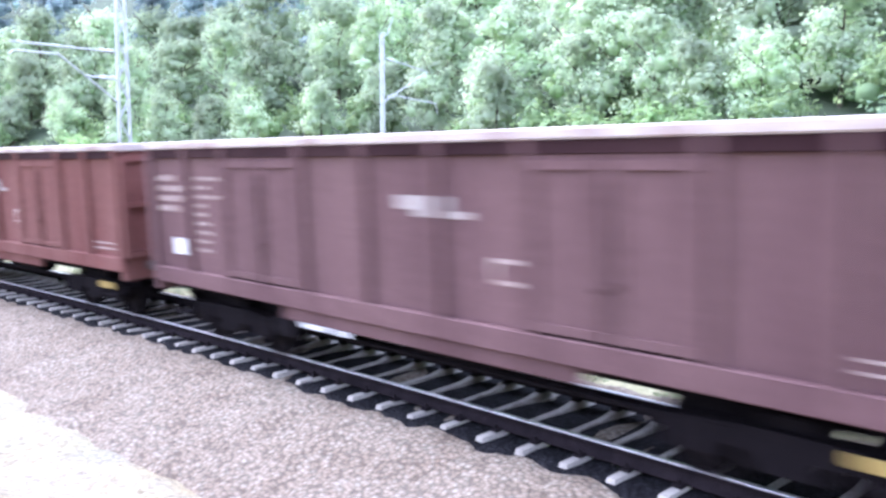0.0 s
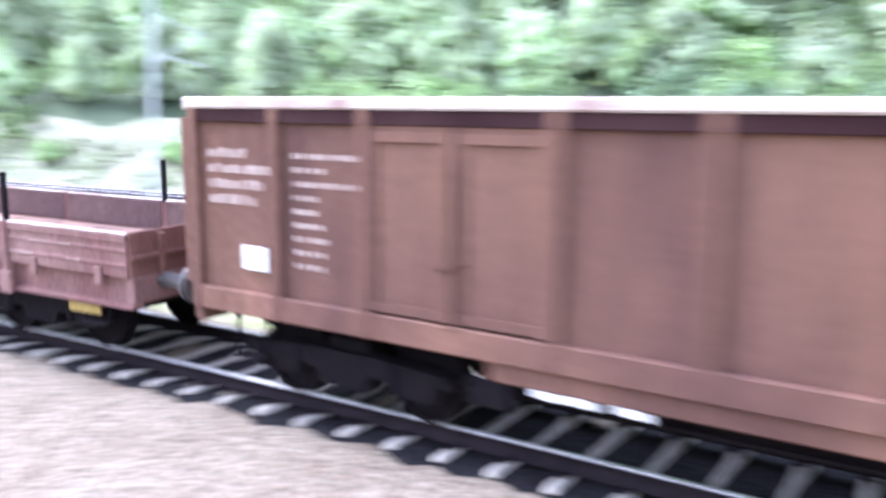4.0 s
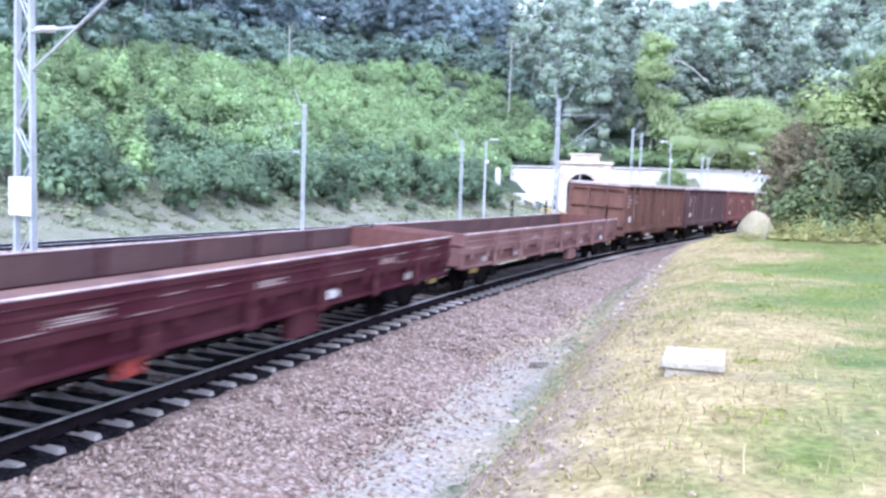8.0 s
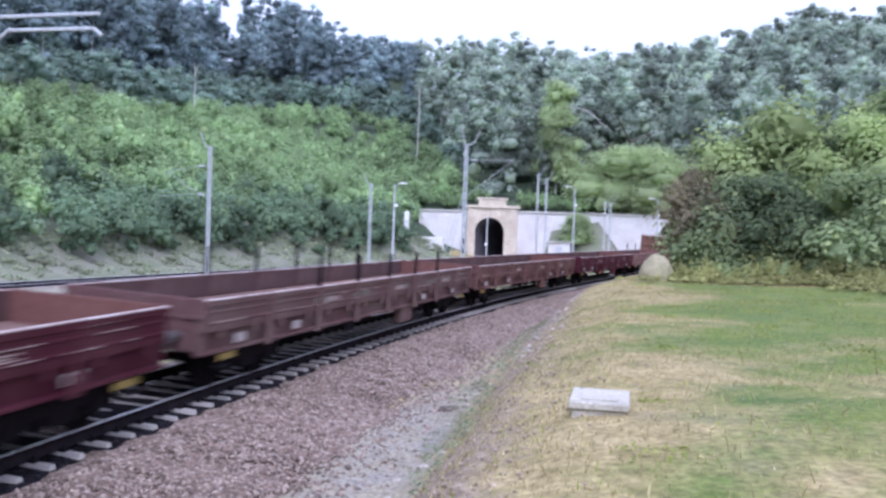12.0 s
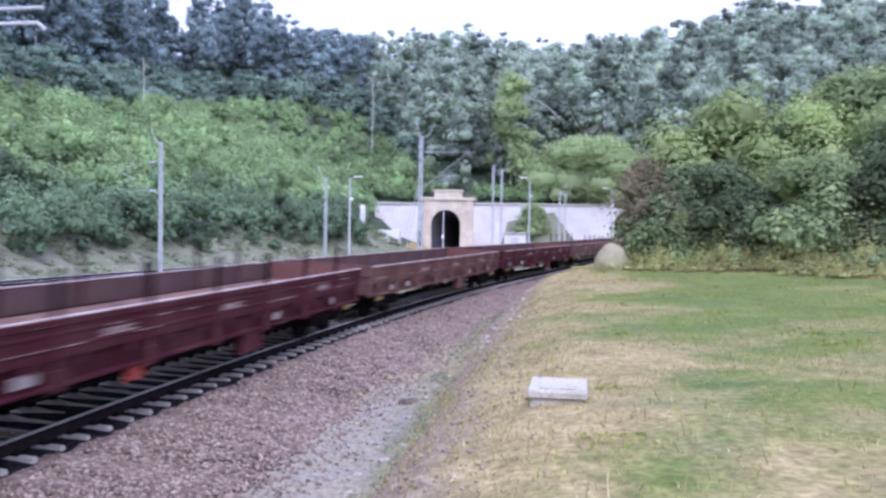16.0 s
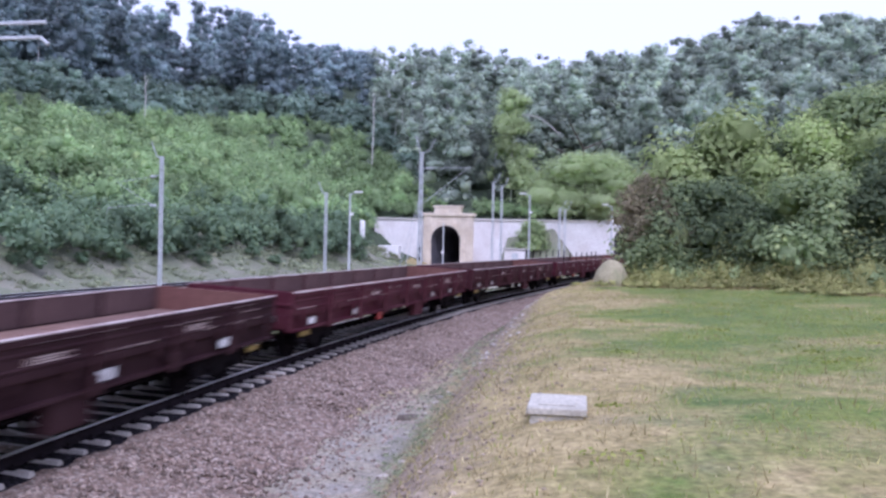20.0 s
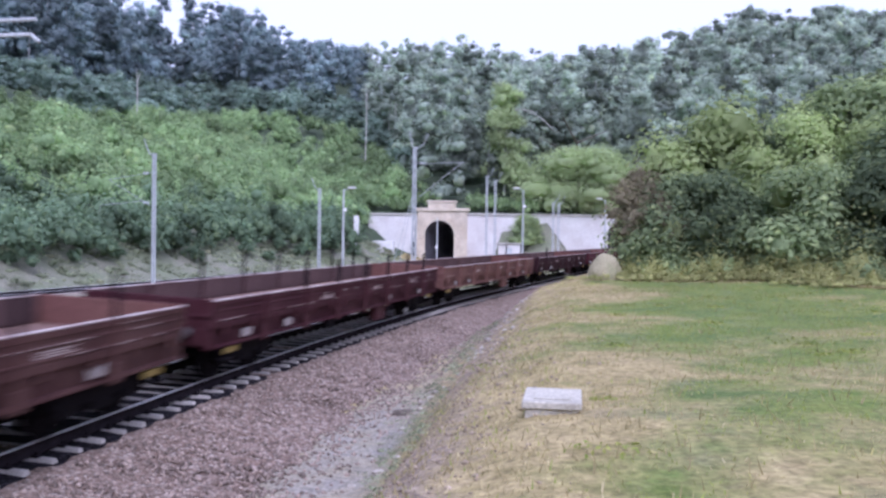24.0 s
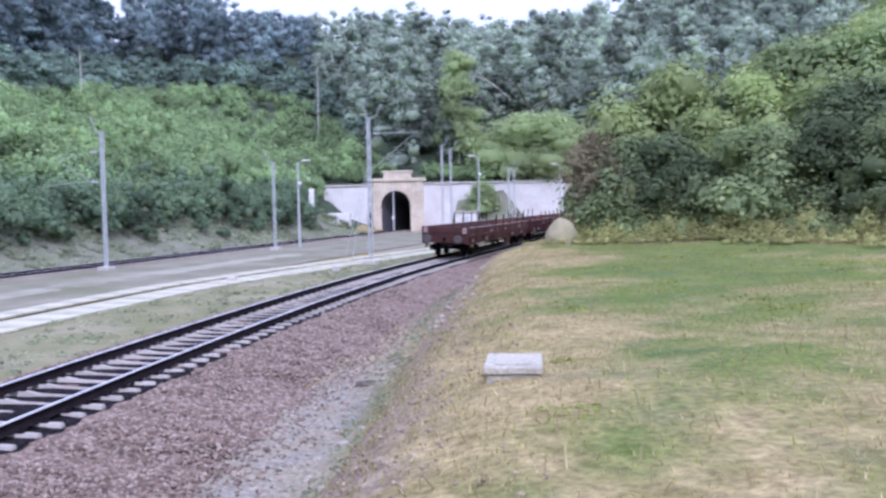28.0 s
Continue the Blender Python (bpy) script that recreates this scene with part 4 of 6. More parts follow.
def gondola(name_paint, label, end_paint, group="high-sided wagons"):
    """A high-sided open wagon: ribbed sheet sides with two double doors a side, panelled ends."""
    w = tagged(new("gondola_wagon"), label, "railway wagon", group)
    pnt = PAINTS[name_paint]
    H_, T, X = HI_HALF, HI_TOP, HI_W

    def floor_(bm):
        box(bm, -X + 0.1, X - 0.1, -H_ + 0.1, H_ - 0.1, 1.12, 1.22)
    piece("deck", "gfloor", floor_, INSIDE, w)
    for sx in (-1, 1):
        def wall(bm, sx=sx):
            box(bm, sx * (X - 0.08) - 0.02, sx * (X - 0.08) + 0.02, -H_, H_, 1.2, T - 0.05)
            box(bm, sx * (X - 0.04) - 0.06, sx * (X - 0.04) + 0.06, -H_, H_, 0.98, 1.24, 0.015)
        piece("side_wall", "gwall%d" % sx, wall, pnt, w)

        def cap(bm, sx=sx):
            box(bm, sx * (X - 0.04) - 0.075, sx * (X - 0.04) + 0.075, -H_, H_, T - 0.10, T + 0.02, 0.02)
        piece("top_rail", "gcap%d" % sx, cap, WORN, w, label="worn pale top rail")

        # strip in dark paint draws the shadow band below the top rail
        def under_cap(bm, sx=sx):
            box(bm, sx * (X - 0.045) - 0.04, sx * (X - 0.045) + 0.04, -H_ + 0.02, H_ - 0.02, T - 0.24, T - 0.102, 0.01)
        piece("upper_flange", "gcapshade%d" % sx, under_cap, PAINTS["dark"], w)

        def rib(bm, sx=sx):
            box(bm, sx * (X - 0.02) - 0.05, sx * (X - 0.02) + 0.05, -0.06, 0.06, 1.0, T - 0.1, 0.015)
        for y in (-6.3, -5.11, -3.95, -1.95, -0.65, 0.65, 1.95, 3.95, 5.11, 6.3):
            piece("side_rib", "grib%d" % sx, rib, pnt, w, (0, y, 0))

        def door(bm, sx=sx):
            x = sx * (X - 0.045)
            box(bm, x - 0.02, x + 0.02, -0.475, 0.475, 1.26, T - 0.22, 0.012)

        def door_frame(bm, sx=sx):
            x = sx * (X - 0.02)
            lattice(bm, bars(-0.42, 0.42), bars(1.32, T - 0.34, w=0.045), lambda i, j: i in (0, 2) or j in (0, 2), x - 0.02, x + 0.025)

        def latch(bm, sx=sx):
            tube(bm, (sx * (X + 0.02), 0.0, 1.2), (sx * (X + 0.02), 0.0, 2.7), 0.022, 6)
            tube(bm, (sx * (X + 0.03), -0.12, 1.75), (sx * (X + 0.03), 0.12, 1.85), 0.02, 6)
        for y in (-3.44, -2.46, 2.46, 3.44):
            dr = piece("side_door", "gdoor%d" % sx, door, pnt, w, (0, y, 0))
            piece("door_frame", "gdoorf%d" % sx, door_frame, pnt, dr)
            piece("latch_rod", "glatch%d" % sx, latch, pnt, dr, (0, 0.49 if y in (-3.44, 2.46) else -0.49, 0))

        def letters(bm, sx=sx):
            rr = random.Random(4)
            for k, ln in enumerate((0.6, 0.9, 0.85, 0.65)):
                y0 = -0.42
                while y0 < -0.42 + ln:
                    wd = rr.uniform(0.05, 0.09)
                    box(bm, sx * (X - 0.056) - 0.003, sx * (X - 0.056) + 0.003, y0, y0 + wd, 2.66 - k * 0.165, 2.745 - k * 0.165 + rr.uniform(-0.01, 0.02))
                    y0 += wd + rr.uniform(0.02, 0.05)

        def letters2(bm, sx=sx):
            rr = random.Random(9)
            for k in range(9):
                y0 = -0.4
                while y0 < (0.42 if k in (0, 2) else rr.uniform(-0.1, 0.1)):
                    wd = rr.uniform(0.04, 0.09)
                    box(bm, sx * (X - 0.056) - 0.003, sx * (X - 0.056) + 0.003, y0, y0 + wd, 2.68 - k * 0.14, 2.735 - k * 0.14)
                    y0 += wd + rr.uniform(0.02, 0.06)
        for y, key, fn in ((-5.72, "gl", letters), (-4.5, "gm", letters2)):
            piece("lettering", key + str(sx), fn, FADED, w, (0, y, 0), "faded lines of lettering")["kind"] = "stuff"

        def card(bm, sx=sx):
            box(bm, sx * (X - 0.03) - 0.008, sx * (X - 0.03) + 0.008, -0.18, 0.18, 1.48, 1.74, 0.004)
        piece("white_card", "gcard%d" % sx, card, WHITE, w, (0, -5.45, 0), "white card in its holder")

        def emblem(bm, sx=sx):
            box(bm, sx * (X - 0.05) - 0.004, sx * (X - 0.05) + 0.004, -0.45, 0.45, 2.42, 2.58)
            box(bm, sx * (X - 0.05) - 0.004, sx * (X - 0.05) + 0.004, -0.15, 0.75, 2.34, 2.42)
        if name_paint in ("red", "plum"):
            piece("white_stripe", "gemblem%d" % sx, emblem, PALE, w, (0, 0.4, 0), "blurred white painted mark")

        def panel(bm, sx=sx):
            lattice(bm, bars(-0.62, 0.62, w=0.025), bars(1.7, 1.93, w=0.025), lambda i, j: i in (0, 2) or j in (0, 2), sx * (X - 0.06), sx * (X - 0.052))
        piece("stencilled_panel", "gpanel%d" % sx, panel, FADED, w, (0, 2.1, 0), "faded stencilled frame")

        def dash(bm, sx=sx):
            for z in (1.36, 1.46):
                box(bm, sx * (X - 0.056) - 0.003, sx * (X - 0.056) + 0.003, -0.4, 0.4, z, z + 0.03)
        piece("lettering", "gdash%d" % sx, dash, FADED, w, (0, 5.6, 0), "faded lines of lettering")["kind"] = "stuff"

        def tag(bm, sx=sx):
            box(bm, sx * 1.36 - 0.006, sx * 1.36 + 0.006, -0.13, 0.13, 0.72, 0.79, 0.003)
        for d in (-0.24, 0.06, 0.52):
            piece("white_tag", "gtag%d" % sx, tag, WHITE, w, (0, d - 1.75, 0), "small white plate hanging below the sill")

        # assumed beam, added to keep daylight from showing under the body
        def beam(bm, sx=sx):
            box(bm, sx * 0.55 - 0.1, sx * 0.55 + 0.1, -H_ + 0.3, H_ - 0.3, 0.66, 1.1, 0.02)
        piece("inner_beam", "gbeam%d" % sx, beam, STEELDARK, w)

        def slope(bm, sx=sx):
            box(bm, sx * 1.3 - 0.05, sx * 1.3 + 0.05, -2.6, 2.6, 0.78, 1.0, 0.02)
        piece("sill_plate", "gsill%d" % sx, slope, pnt, w)
    for sg in (-1, 1):
        def endwall(bm, sg=sg):
            box(bm, -X + 0.04, X - 0.04, min(0, -sg * 0.04), max(0, -sg * 0.04), 1.2, T - 0.05)
            box(bm, -X, X, min(0, -sg * 0.14), max(0, -sg * 0.14), 0.82, 1.22, 0.02)

        def endframe(bm, sg=sg):
            lattice(bm, bars(-1.33, -0.47, 0.47, 1.33, w=0.06), bars(1.3, 2.2, T - 0.25), lambda i, j: i % 2 == 0 or j % 2 == 0, 0.0, sg * 0.1, True)

        def endcap(bm, sg=sg):
            box(bm, -1.4, 1.4, min(-sg * 0.03, sg * 0.07), max(-sg * 0.03, sg * 0.07), T - 0.12, T + 0.02, 0.02)
        piece("end_rail", "gendc%d" % sg, endcap, WORN, w, (0, sg * H_, 0))
        piece("end_wall", "gend%d" % sg, endwall, PAINTS[end_paint], w, (0, sg * H_, 0))
        piece("end_frame", "gendf%d" % sg, endframe, PAINTS[end_paint], w, (0, sg * H_, 0))
        buffers(w, sg * (H_ + 0.02), sg)
        bogie(w, sg * 4.5)
    underparts(w, H_, False, pnt)
    return w


TRAIN = []
u = 0.62  # metres along the train from the first low wagon's body front
hi_specs = [("rusty", "blotchy rust-brown high-sided open wagon with panelled end"), ("mauve", "dusty mauve-brown high-sided open wagon"), ("red", "oxide red high-sided open wagon with white marks"),
            ("plum", "purple-brown high-sided open wagon with white marks"), ("red", "red-brown high-sided open wagon with pale top rail"), ("mauve", "red-brown high-sided open wagon"), ("brown", "dark brown high-sided open wagon")]
for i, (p, lb) in enumerate(hi_specs):
    TRAIN.append((gondola(p, lb, p), u + 0.62 + HI_HALF + i * 14.04, 4.5))
low_specs = [("salmon", "faded salmon-red low-sided wagon, empty"), ("crimson", "crimson low-sided wagon with pale lettering, empty"), ("brown", "rust-brown low-sided wagon, empty"),
             ("green", "brown low-sided wagon with a greenish faded patch, empty"), ("crimson", "dark crimson low-sided wagon with white plates, empty"), ("brown", "brown low-sided wagon, empty"),
             ("crimson", "crimson low-sided wagon with pale stripes, empty"), ("purple", "purple-brown low-sided wagon, empty"), ("crimson", "deep red low-sided wagon with white plates, empty"),
             ("dark", "dark purple-brown low-sided wagon, empty"), ("orange", "orange-brown rusty low-sided wagon, empty"), ("purple", "dull red-brown low-sided wagon, empty"), ("tail", "last low-sided wagon, dark brown, with tail plates")]
STAKES = {0: [(0, 7), (-1, 5)], 1: [], 3: [(0, 2), (0, 3), (0, 4), (0, 5), (0, 6)], 6: [(0, k) for k in range(1, 8)], 9: [(0, 1)], 11: [(0, k) for k in range(2, 8)], 12: [(0, k) for k in range(3, 8)]}
for i, (p, lb) in enumerate(low_specs):
    TRAIN.append((low_wagon(p, lb, STAKES.get(i, ())), -LOW_HALF - i * 19.9, 7.2))
tail = TRAIN[-1][0]
for x in (-1.12, 1.12):
    bm = bmesh.new()
    box(bm, x - 0.11, x + 0.11, -LOW_HALF - 0.10, -LOW_HALF - 0.075, 1.36, 1.66, 0.008)
    tp = part("tail_plate", bm, PALE, tail, "white and red tail plate")
    bm = bmesh.new()
    box(bm, x - 0.05, x + 0.05, -LOW_HALF - 0.112, -LOW_HALF - 0.10, 1.45, 1.57, 0.004)
    part("red_mark", bm, REDPAINT, tp)


def train_s(t):
    """Where the first low wagon's body front is along the track."""
    return np.interp(t, [0, 2.5, 5, 8, 11, 20, 23, 25.3, 26.5, 28], [0.25, 0.1, -0.2, -0.2, 0.0, 0.2, 0.6, 1.2, 0.3, -3.5]) + -57.92 + 12.2126 * t + 0.014112 * t * t + 0.00065891 * t ** 3


def wagon_pose(s, pivot):
    a, b = track(s - pivot), track(s + pivot)
    return pose((a[0] + b[0]) / 2, (a[1] + b[1]) / 2, 0.0, 0, CANT, -math.degrees(math.atan2(b[0] - a[0], b[1] - a[1])))


# ---- retaining wall with two tunnel portals ----
def arch_outline(cx, half, spring, top, n=14):
    """Left foot up, round and down to the right foot."""
    pts = [(cx - half * 0.93, -0.6), (cx - half, spring * 0.55), (cx - half, spring)]
    pts += [(cx - half * math.cos(math.pi * k / n), spring + (top - spring) * math.sin(math.pi * k / n)) for k in range(1, n)]
    return pts + [(cx + half, spring), (cx + half, spring * 0.55), (cx + half * 0.93, -0.6)]


def holed_wall(name, x0, x1, z0, z1, holes, y0, y1, mat, parent):
    """A wall from x0 to x1 with arched holes right through it."""
    bm = bmesh.new()
    xs = [x0]
    for h in holes:
        pts = arch_outline(*h)
        lo, hi = h[0] - h[1], h[0] + h[1]
        if lo > xs[-1]:
            box(bm, xs[-1], lo, y0, y1, z0, z1)
        top = [p for p in pts if p[1] >= h[2] - 1e-6]
        for (a, za), (b, zb) in zip(top, top[1:]):
            f = [bm.verts.new((xx, yy, zz)) for yy in (y0, y1) for xx, zz in ((a, za), (b, zb), (b, z1), (a, z1))]
            for q in ((0, 1, 2, 3), (7, 6, 5, 4), (0, 4, 5, 1), (2, 6, 7, 3)):
                bm.faces.new([f[k] for k in q])
        xs.append(hi)
    if xs[-1] < x1:
        box(bm, xs[-1], x1, y0, y1, z0, z1)
    return part(name, bm, mat, parent)


def lining(parent, cx, half, spring, top, y0, y1, skew, mat):
    pts = arch_outline(cx, half, spring, top)
    vs = [(x + skew * (y - y0), y, z) for y in np.linspace(y0, y1, 10) for x, z in pts]
    k = len(pts)
    fs = [(i * k + j, i * k + j + 1, (i + 1) * k + j + 1, (i + 1) * k + j) for i in range(9) for j in range(k - 1)]
    ob = sheet("tunnel_lining", vs, fs, mat, True)
    ob.parent = parent
    bm = bmesh.new()
    box(bm, -half * 1.1, half * 1.1, 0, 1, -0.75, -0.55)
    for v in bm.verts:
        v.co.x += cx + skew * (y1 - y0) * v.co.y
        v.co.y = y0 + 1.6 + (y1 - y0 - 1.6) * v.co.y
    part("tunnel_floor", bm, OILY_SHADED, parent)
    bm = bmesh.new()
    box(bm, cx + skew * (y1 - y0) - half * 1.2, cx + skew * (y1 - y0) + half * 1.2, y1, y1 + 0.3, -0.8, top + 0.4)
    part("tunnel_end", bm, mat, parent)
    return ob


wall = tagged(new("wall_portal"), "long whitewashed retaining wall with a cream stone tunnel portal", "retaining wall", kind="structure")
H1 = (-14.5, 2.0, 3.0, 5.05)
H2 = (11.2, 2.9, 3.4, 5.6)
holed_wall("wall_face", -24.5, -17.6, -1.0, 5.75, [], WALL_Y, WALL_Y + 1.2, WALLPAINT, wall)
holed_wall("wall_face", -10.7, 7.2, -1.0, 5.85, [], WALL_Y, WALL_Y + 1.2, WALLPAINT, wall)
holed_wall("wall_face", 7.2, 40.0, -1.0, 5.85, [H2], WALL_Y, WALL_Y + 1.2, WALLPAINT, wall)
bm = bmesh.new()
box(bm, -24.6, -17.6, WALL_Y - 0.18, WALL_Y + 1.3, 5.75, 6.0, 0.03)
part("coping", bm, CONCRETE, wall, "projecting concrete coping")
bm = bmesh.new()
box(bm, -10.7, 40, WALL_Y - 0.18, WALL_Y + 1.3, 5.85, 6.1, 0.03)
part("coping", bm, CONCRETE, wall, "projecting concrete coping")
holed_wall("portal_front", -17.6, -10.7, -1.0, 6.35, [H1], WALL_Y - 0.35, WALL_Y + 1.2, PORTAL, wall)
bm = bmesh.new()
box(bm, -17.85, -10.45, WALL_Y - 0.6, WALL_Y + 1.2, 6.35, 6.75, 0.04)
part("cornice", bm, PORTAL, wall)
bm = bmesh.new()
box(bm, -16.15, -12.35, WALL_Y - 0.4, WALL_Y + 0.9, 6.75, 7.55, 0.04)
box(bm, -16.35, -12.15, WALL_Y - 0.5, WALL_Y + 1.0, 7.55, 7.8, 0.03)
part("parapet_block", bm, PORTAL, wall)
for x in (-17.0, -11.3):  # corner piers with raised blocks
    for k in range(9):
        bm = bmesh.new()
        wd = 0.55 if k % 2 else 0.42
        box(bm, x - wd, x + wd, WALL_Y - 0.47, WALL_Y - 0.352, -0.4 + k * 0.75, -0.4 + k * 0.75 + 0.71, 0.03)
        part("quoin", bm, PORTAL, wall)
for k in range(13):  # arch ring
    a0, a1 = math.pi * k / 13 + 0.012, math.pi * (k + 1) / 13 - 0.012
    bm = bmesh.new()
    cor = []
    for r in (1.0, 1.22):
        for a in (a0, a1):
            cor.append((H1[0] - H1[1] * r * math.cos(a), H1[2] + (H1[3] - H1[2]) * (r if r == 1 else 1.22) * math.sin(a)))
    cor = [cor[0], cor[1], cor[3], cor[2]]
    f = [bm.verts.new((x, yy, z)) for yy in (WALL_Y - 0.44, WALL_Y - 0.3) for x, z in cor]
    for q in ((0, 1, 2, 3), (0, 4, 5, 1), (1, 5, 6, 2), (2, 6, 7, 3), (3, 7, 4, 0)):
        bm.faces.new([f[i] for i in q])
    part("voussoir", bm, PORTAL, wall)
lining(wall, *H1, WALL_Y - 0.3, WALL_Y + 80, 0.24, LINING)
lining(wall, *H2, WALL_Y, WALL_Y + 260, 0.2, LINING)
bm = bmesh.new()
box(bm, -18.4, -17.9, WALL_Y - 0.5, WALL_Y - 0.02, -0.5, 2.1, 0.02)
thing("relay_cabinet", bm, BLACK, "narrow black cabinet against the portal wall", "cabinet")
bm = bmesh.new()
box(bm, -22.0, -19.3, 109.3, 110.7, 0.5, 2.2, 0.04)
eq = thing("equipment_box", bm, WHITE, "white equipment box on short legs beside the portal", "equipment box")
bm = bmesh.new()
for x in (-21.7, -19.6):
    for y in (109.5, 110.5):
        box(bm, x - 0.08, x + 0.08, y - 0.08, y + 0.08, -0.7, 0.72)
part("legs", bm, BLACK, eq)
hut = tagged(new("line_hut"), "small white hut in front of the retaining wall", "hut")
bm = bmesh.new()
box(bm, -6.1, -3.3, 112.5, 115.5, -0.8, 2.0, 0.03)
part("hut_wall", bm, WALLPAINT, hut)
bm = bmesh.new()
box(bm, -6.3, -3.1, 112.3, 115.7, 2.0, 2.14, 0.02)
part("hut_roof", bm, CONCRETE, hut)
bm = bmesh.new()
box(bm, -5.1, -4.3, 112.46, 112.495, -0.5, 1.5, 0.01)
part("hut_door", bm, GALV, hut)
# sloping wing of earth before the wall
bm = bmesh.new()
vv = [bm.verts.new(p) for p in ((0.0, WALL_Y - 0.3, -0.8), (4.4, WALL_Y - 0.3, -0.8), (0.2, WALL_Y - 0.3, 4.9), (-7.0, WALL_Y - 4, -0.8), (3.6, WALL_Y - 6, -0.8), (-6.0, WALL_Y - 0.3, 3.5))]
for f in ((1, 4, 2), (4, 3, 5, 2), (3, 0, 5), (0, 1, 2, 5)):
    bm.faces.new([vv[k] for k in f])
thing("earth_mound", bm, BANKSOIL, "earth mound sloping down before the wall", "earth mound", kind="structure")

# earth bank running up to the wall beside the portal
bm = bmesh.new()
gr = []
for iy in range(10):
    y = 102.5 + iy * (WALL_Y - 0.25 - 102.5) / 9
    row = []
    for ix in range(10):
        x = -29.0 + ix * 10.8 / 9
        k = max(0.0, (-18.5 - x) / 7.5)
        z = -0.62 + 3.6 * k * min(1.0, (y - 102.5) / 14) + 0.12 * math.sin(x * 2.1 + y) * (ix > 0) * (iy > 0)
        row.append(bm.verts.new((x, y, z)))
    gr.append(row)
for r0, r1 in zip(gr, gr[1:]):
    for k in range(9):
        bm.faces.new((r0[k], r0[k + 1], r1[k + 1], r1[k])).smooth = True
thing("earth_bank", bm, BANKSOIL, "bare earth bank rising to the wall beside the portal", "earth bank", kind="structure")

# ---- masts and posts ----
def ridged(bm, x0, x1, z, r, sheds=5):
    """A ribbed insulator turned round a level axis."""
    d = (x1 - x0) / (2 * sheds)
    rings = [(x0, 0.4)] + [(x0 + d * (k + 0.5), 1.0 if k % 2 == 0 else 0.45) for k in range(2 * sheds)] + [(x1, 0.4)]
    rs = [[bm.verts.new((x, q * r * math.cos(0.7854 * k), z + q * r * math.sin(0.7854 * k))) for k in range(8)] for x, q in rings]
    for p, q in zip(rs, rs[1:]):
        for k in range(8):
            bm.faces.new((p[k], p[(k + 1) % 8], q[(k + 1) % 8], q[k]))
    bm.faces.new(rs[0])
    bm.faces.new(rs[-1])
    bmesh.ops.recalc_face_normals(bm, faces=bm.faces[:])


def lattice_mast(x, y, z0, top, label, turn=0.0, arm=0, arm_len=3.0, horns=True, tri=False, wide=1.0):
    """Two channel legs tied by zigzag bars, with a cantilever over the track."""
    m = tagged(new("catenary_mast"), label, "catenary mast", "lattice masts beside the near track")
    m.matrix_basis = pose(x, y, z0, 0, 0, turn)
    hgt = top - z0
    bm = bmesh.new()
    box(bm, -0.4, 0.4, -0.4, 0.4, -0.3, 0.22, 0.04)
    part("foundation", bm, CONCRETE, m)
    for sx in (-1, 1):
        bm = bmesh.new()
        v0, v1 = 0.22 * wide, 0.14 * wide
        for yy in (-0.05,):
            a = [(sx * v0 - 0.03, -0.07, 0.2), (sx * v0 + 0.03, -0.07, 0.2), (sx * v0 + 0.03, 0.07, 0.2), (sx * v0 - 0.03, 0.07, 0.2)]
            b = [(sx * v1 - 0.03, -0.06, hgt), (sx * v1 + 0.03, -0.06, hgt), (sx * v1 + 0.03, 0.06, hgt), (sx * v1 - 0.03, 0.06, hgt)]
            vs = [bm.verts.new(p) for p in a + b]
            for q in ((0, 1, 5, 4), (1, 2, 6, 5), (2, 3, 7, 6), (3, 0, 4, 7), (4, 5, 6, 7)):
                bm.faces.new([vs[k] for k in q])
        part("mast_leg", bm, GALV, m)
    nb = 13
    for k in range(nb):
        za, zb = 0.4 + (hgt - 0.6) * k / nb, 0.4 + (hgt - 0.6) * (k + 1) / nb
        wa, wb = (0.22 - 0.08 * za / hgt) * wide, (0.22 - 0.08 * zb / hgt) * wide
        bm = bmesh.new()
        sg = 1 if k % 2 else -1
        tube(bm, (sg * wa, -0.05, za), (-sg * wb, -0.05, zb), 0.018, 5)
        tube(bm, (sg * wa, 0.05, za), (-sg * wb, 0.05, zb), 0.018, 5)
        part("tie_bar", bm, GALV, m)
    if arm:
        if tri:
            rods = [((0.14, hgt - 0.95), (arm_len, hgt - 0.95)), ((0.16, hgt - 3.0), (arm_len - 0.1, hgt - 0.95))]
        else:
            rods = [((0.14, 6.85), (arm_len, 6.87)), ((2.0, 6.62), (arm_len - 0.1, 6.62)), ((0.2, 5.3), (2.05, 6.65)), ((arm_len - 0.1, 6.62), (arm_len + 0.05, 6.5)), ((0.16, 6.0), (1.2, 6.05))]
        for (xa, za), (xb, zb) in rods:
            bm = bmesh.new()
            tube(bm, (arm * xa, 0, za), (arm * xb, 0, zb), 0.033 * wide, 6)
            part("cantilever_tube", bm, GALV, m)
        for zz in ((hgt - 0.95,) if tri else (6.85, 6.03)):
            bm = bmesh.new()
            ridged(bm, arm * 0.3, arm * 0.75, zz, 0.075)
            part("insulator", bm, GALV, m)
    if horns:
        bm = bmesh.new()
        tube(bm, (-0.1, 0, hgt - 0.1), (-0.34, 0, hgt + 0.95), 0.03, 6)
        tube(bm, (0.12, 0, hgt - 0.1), (0.5, 0, hgt + 0.1), 0.03, 6)
        tube(bm, (0.5, 0, hgt + 0.1), (0.85, 0, hgt + 0.75), 0.03, 6)
        part("top_horn", bm, GALV, m)
    return m


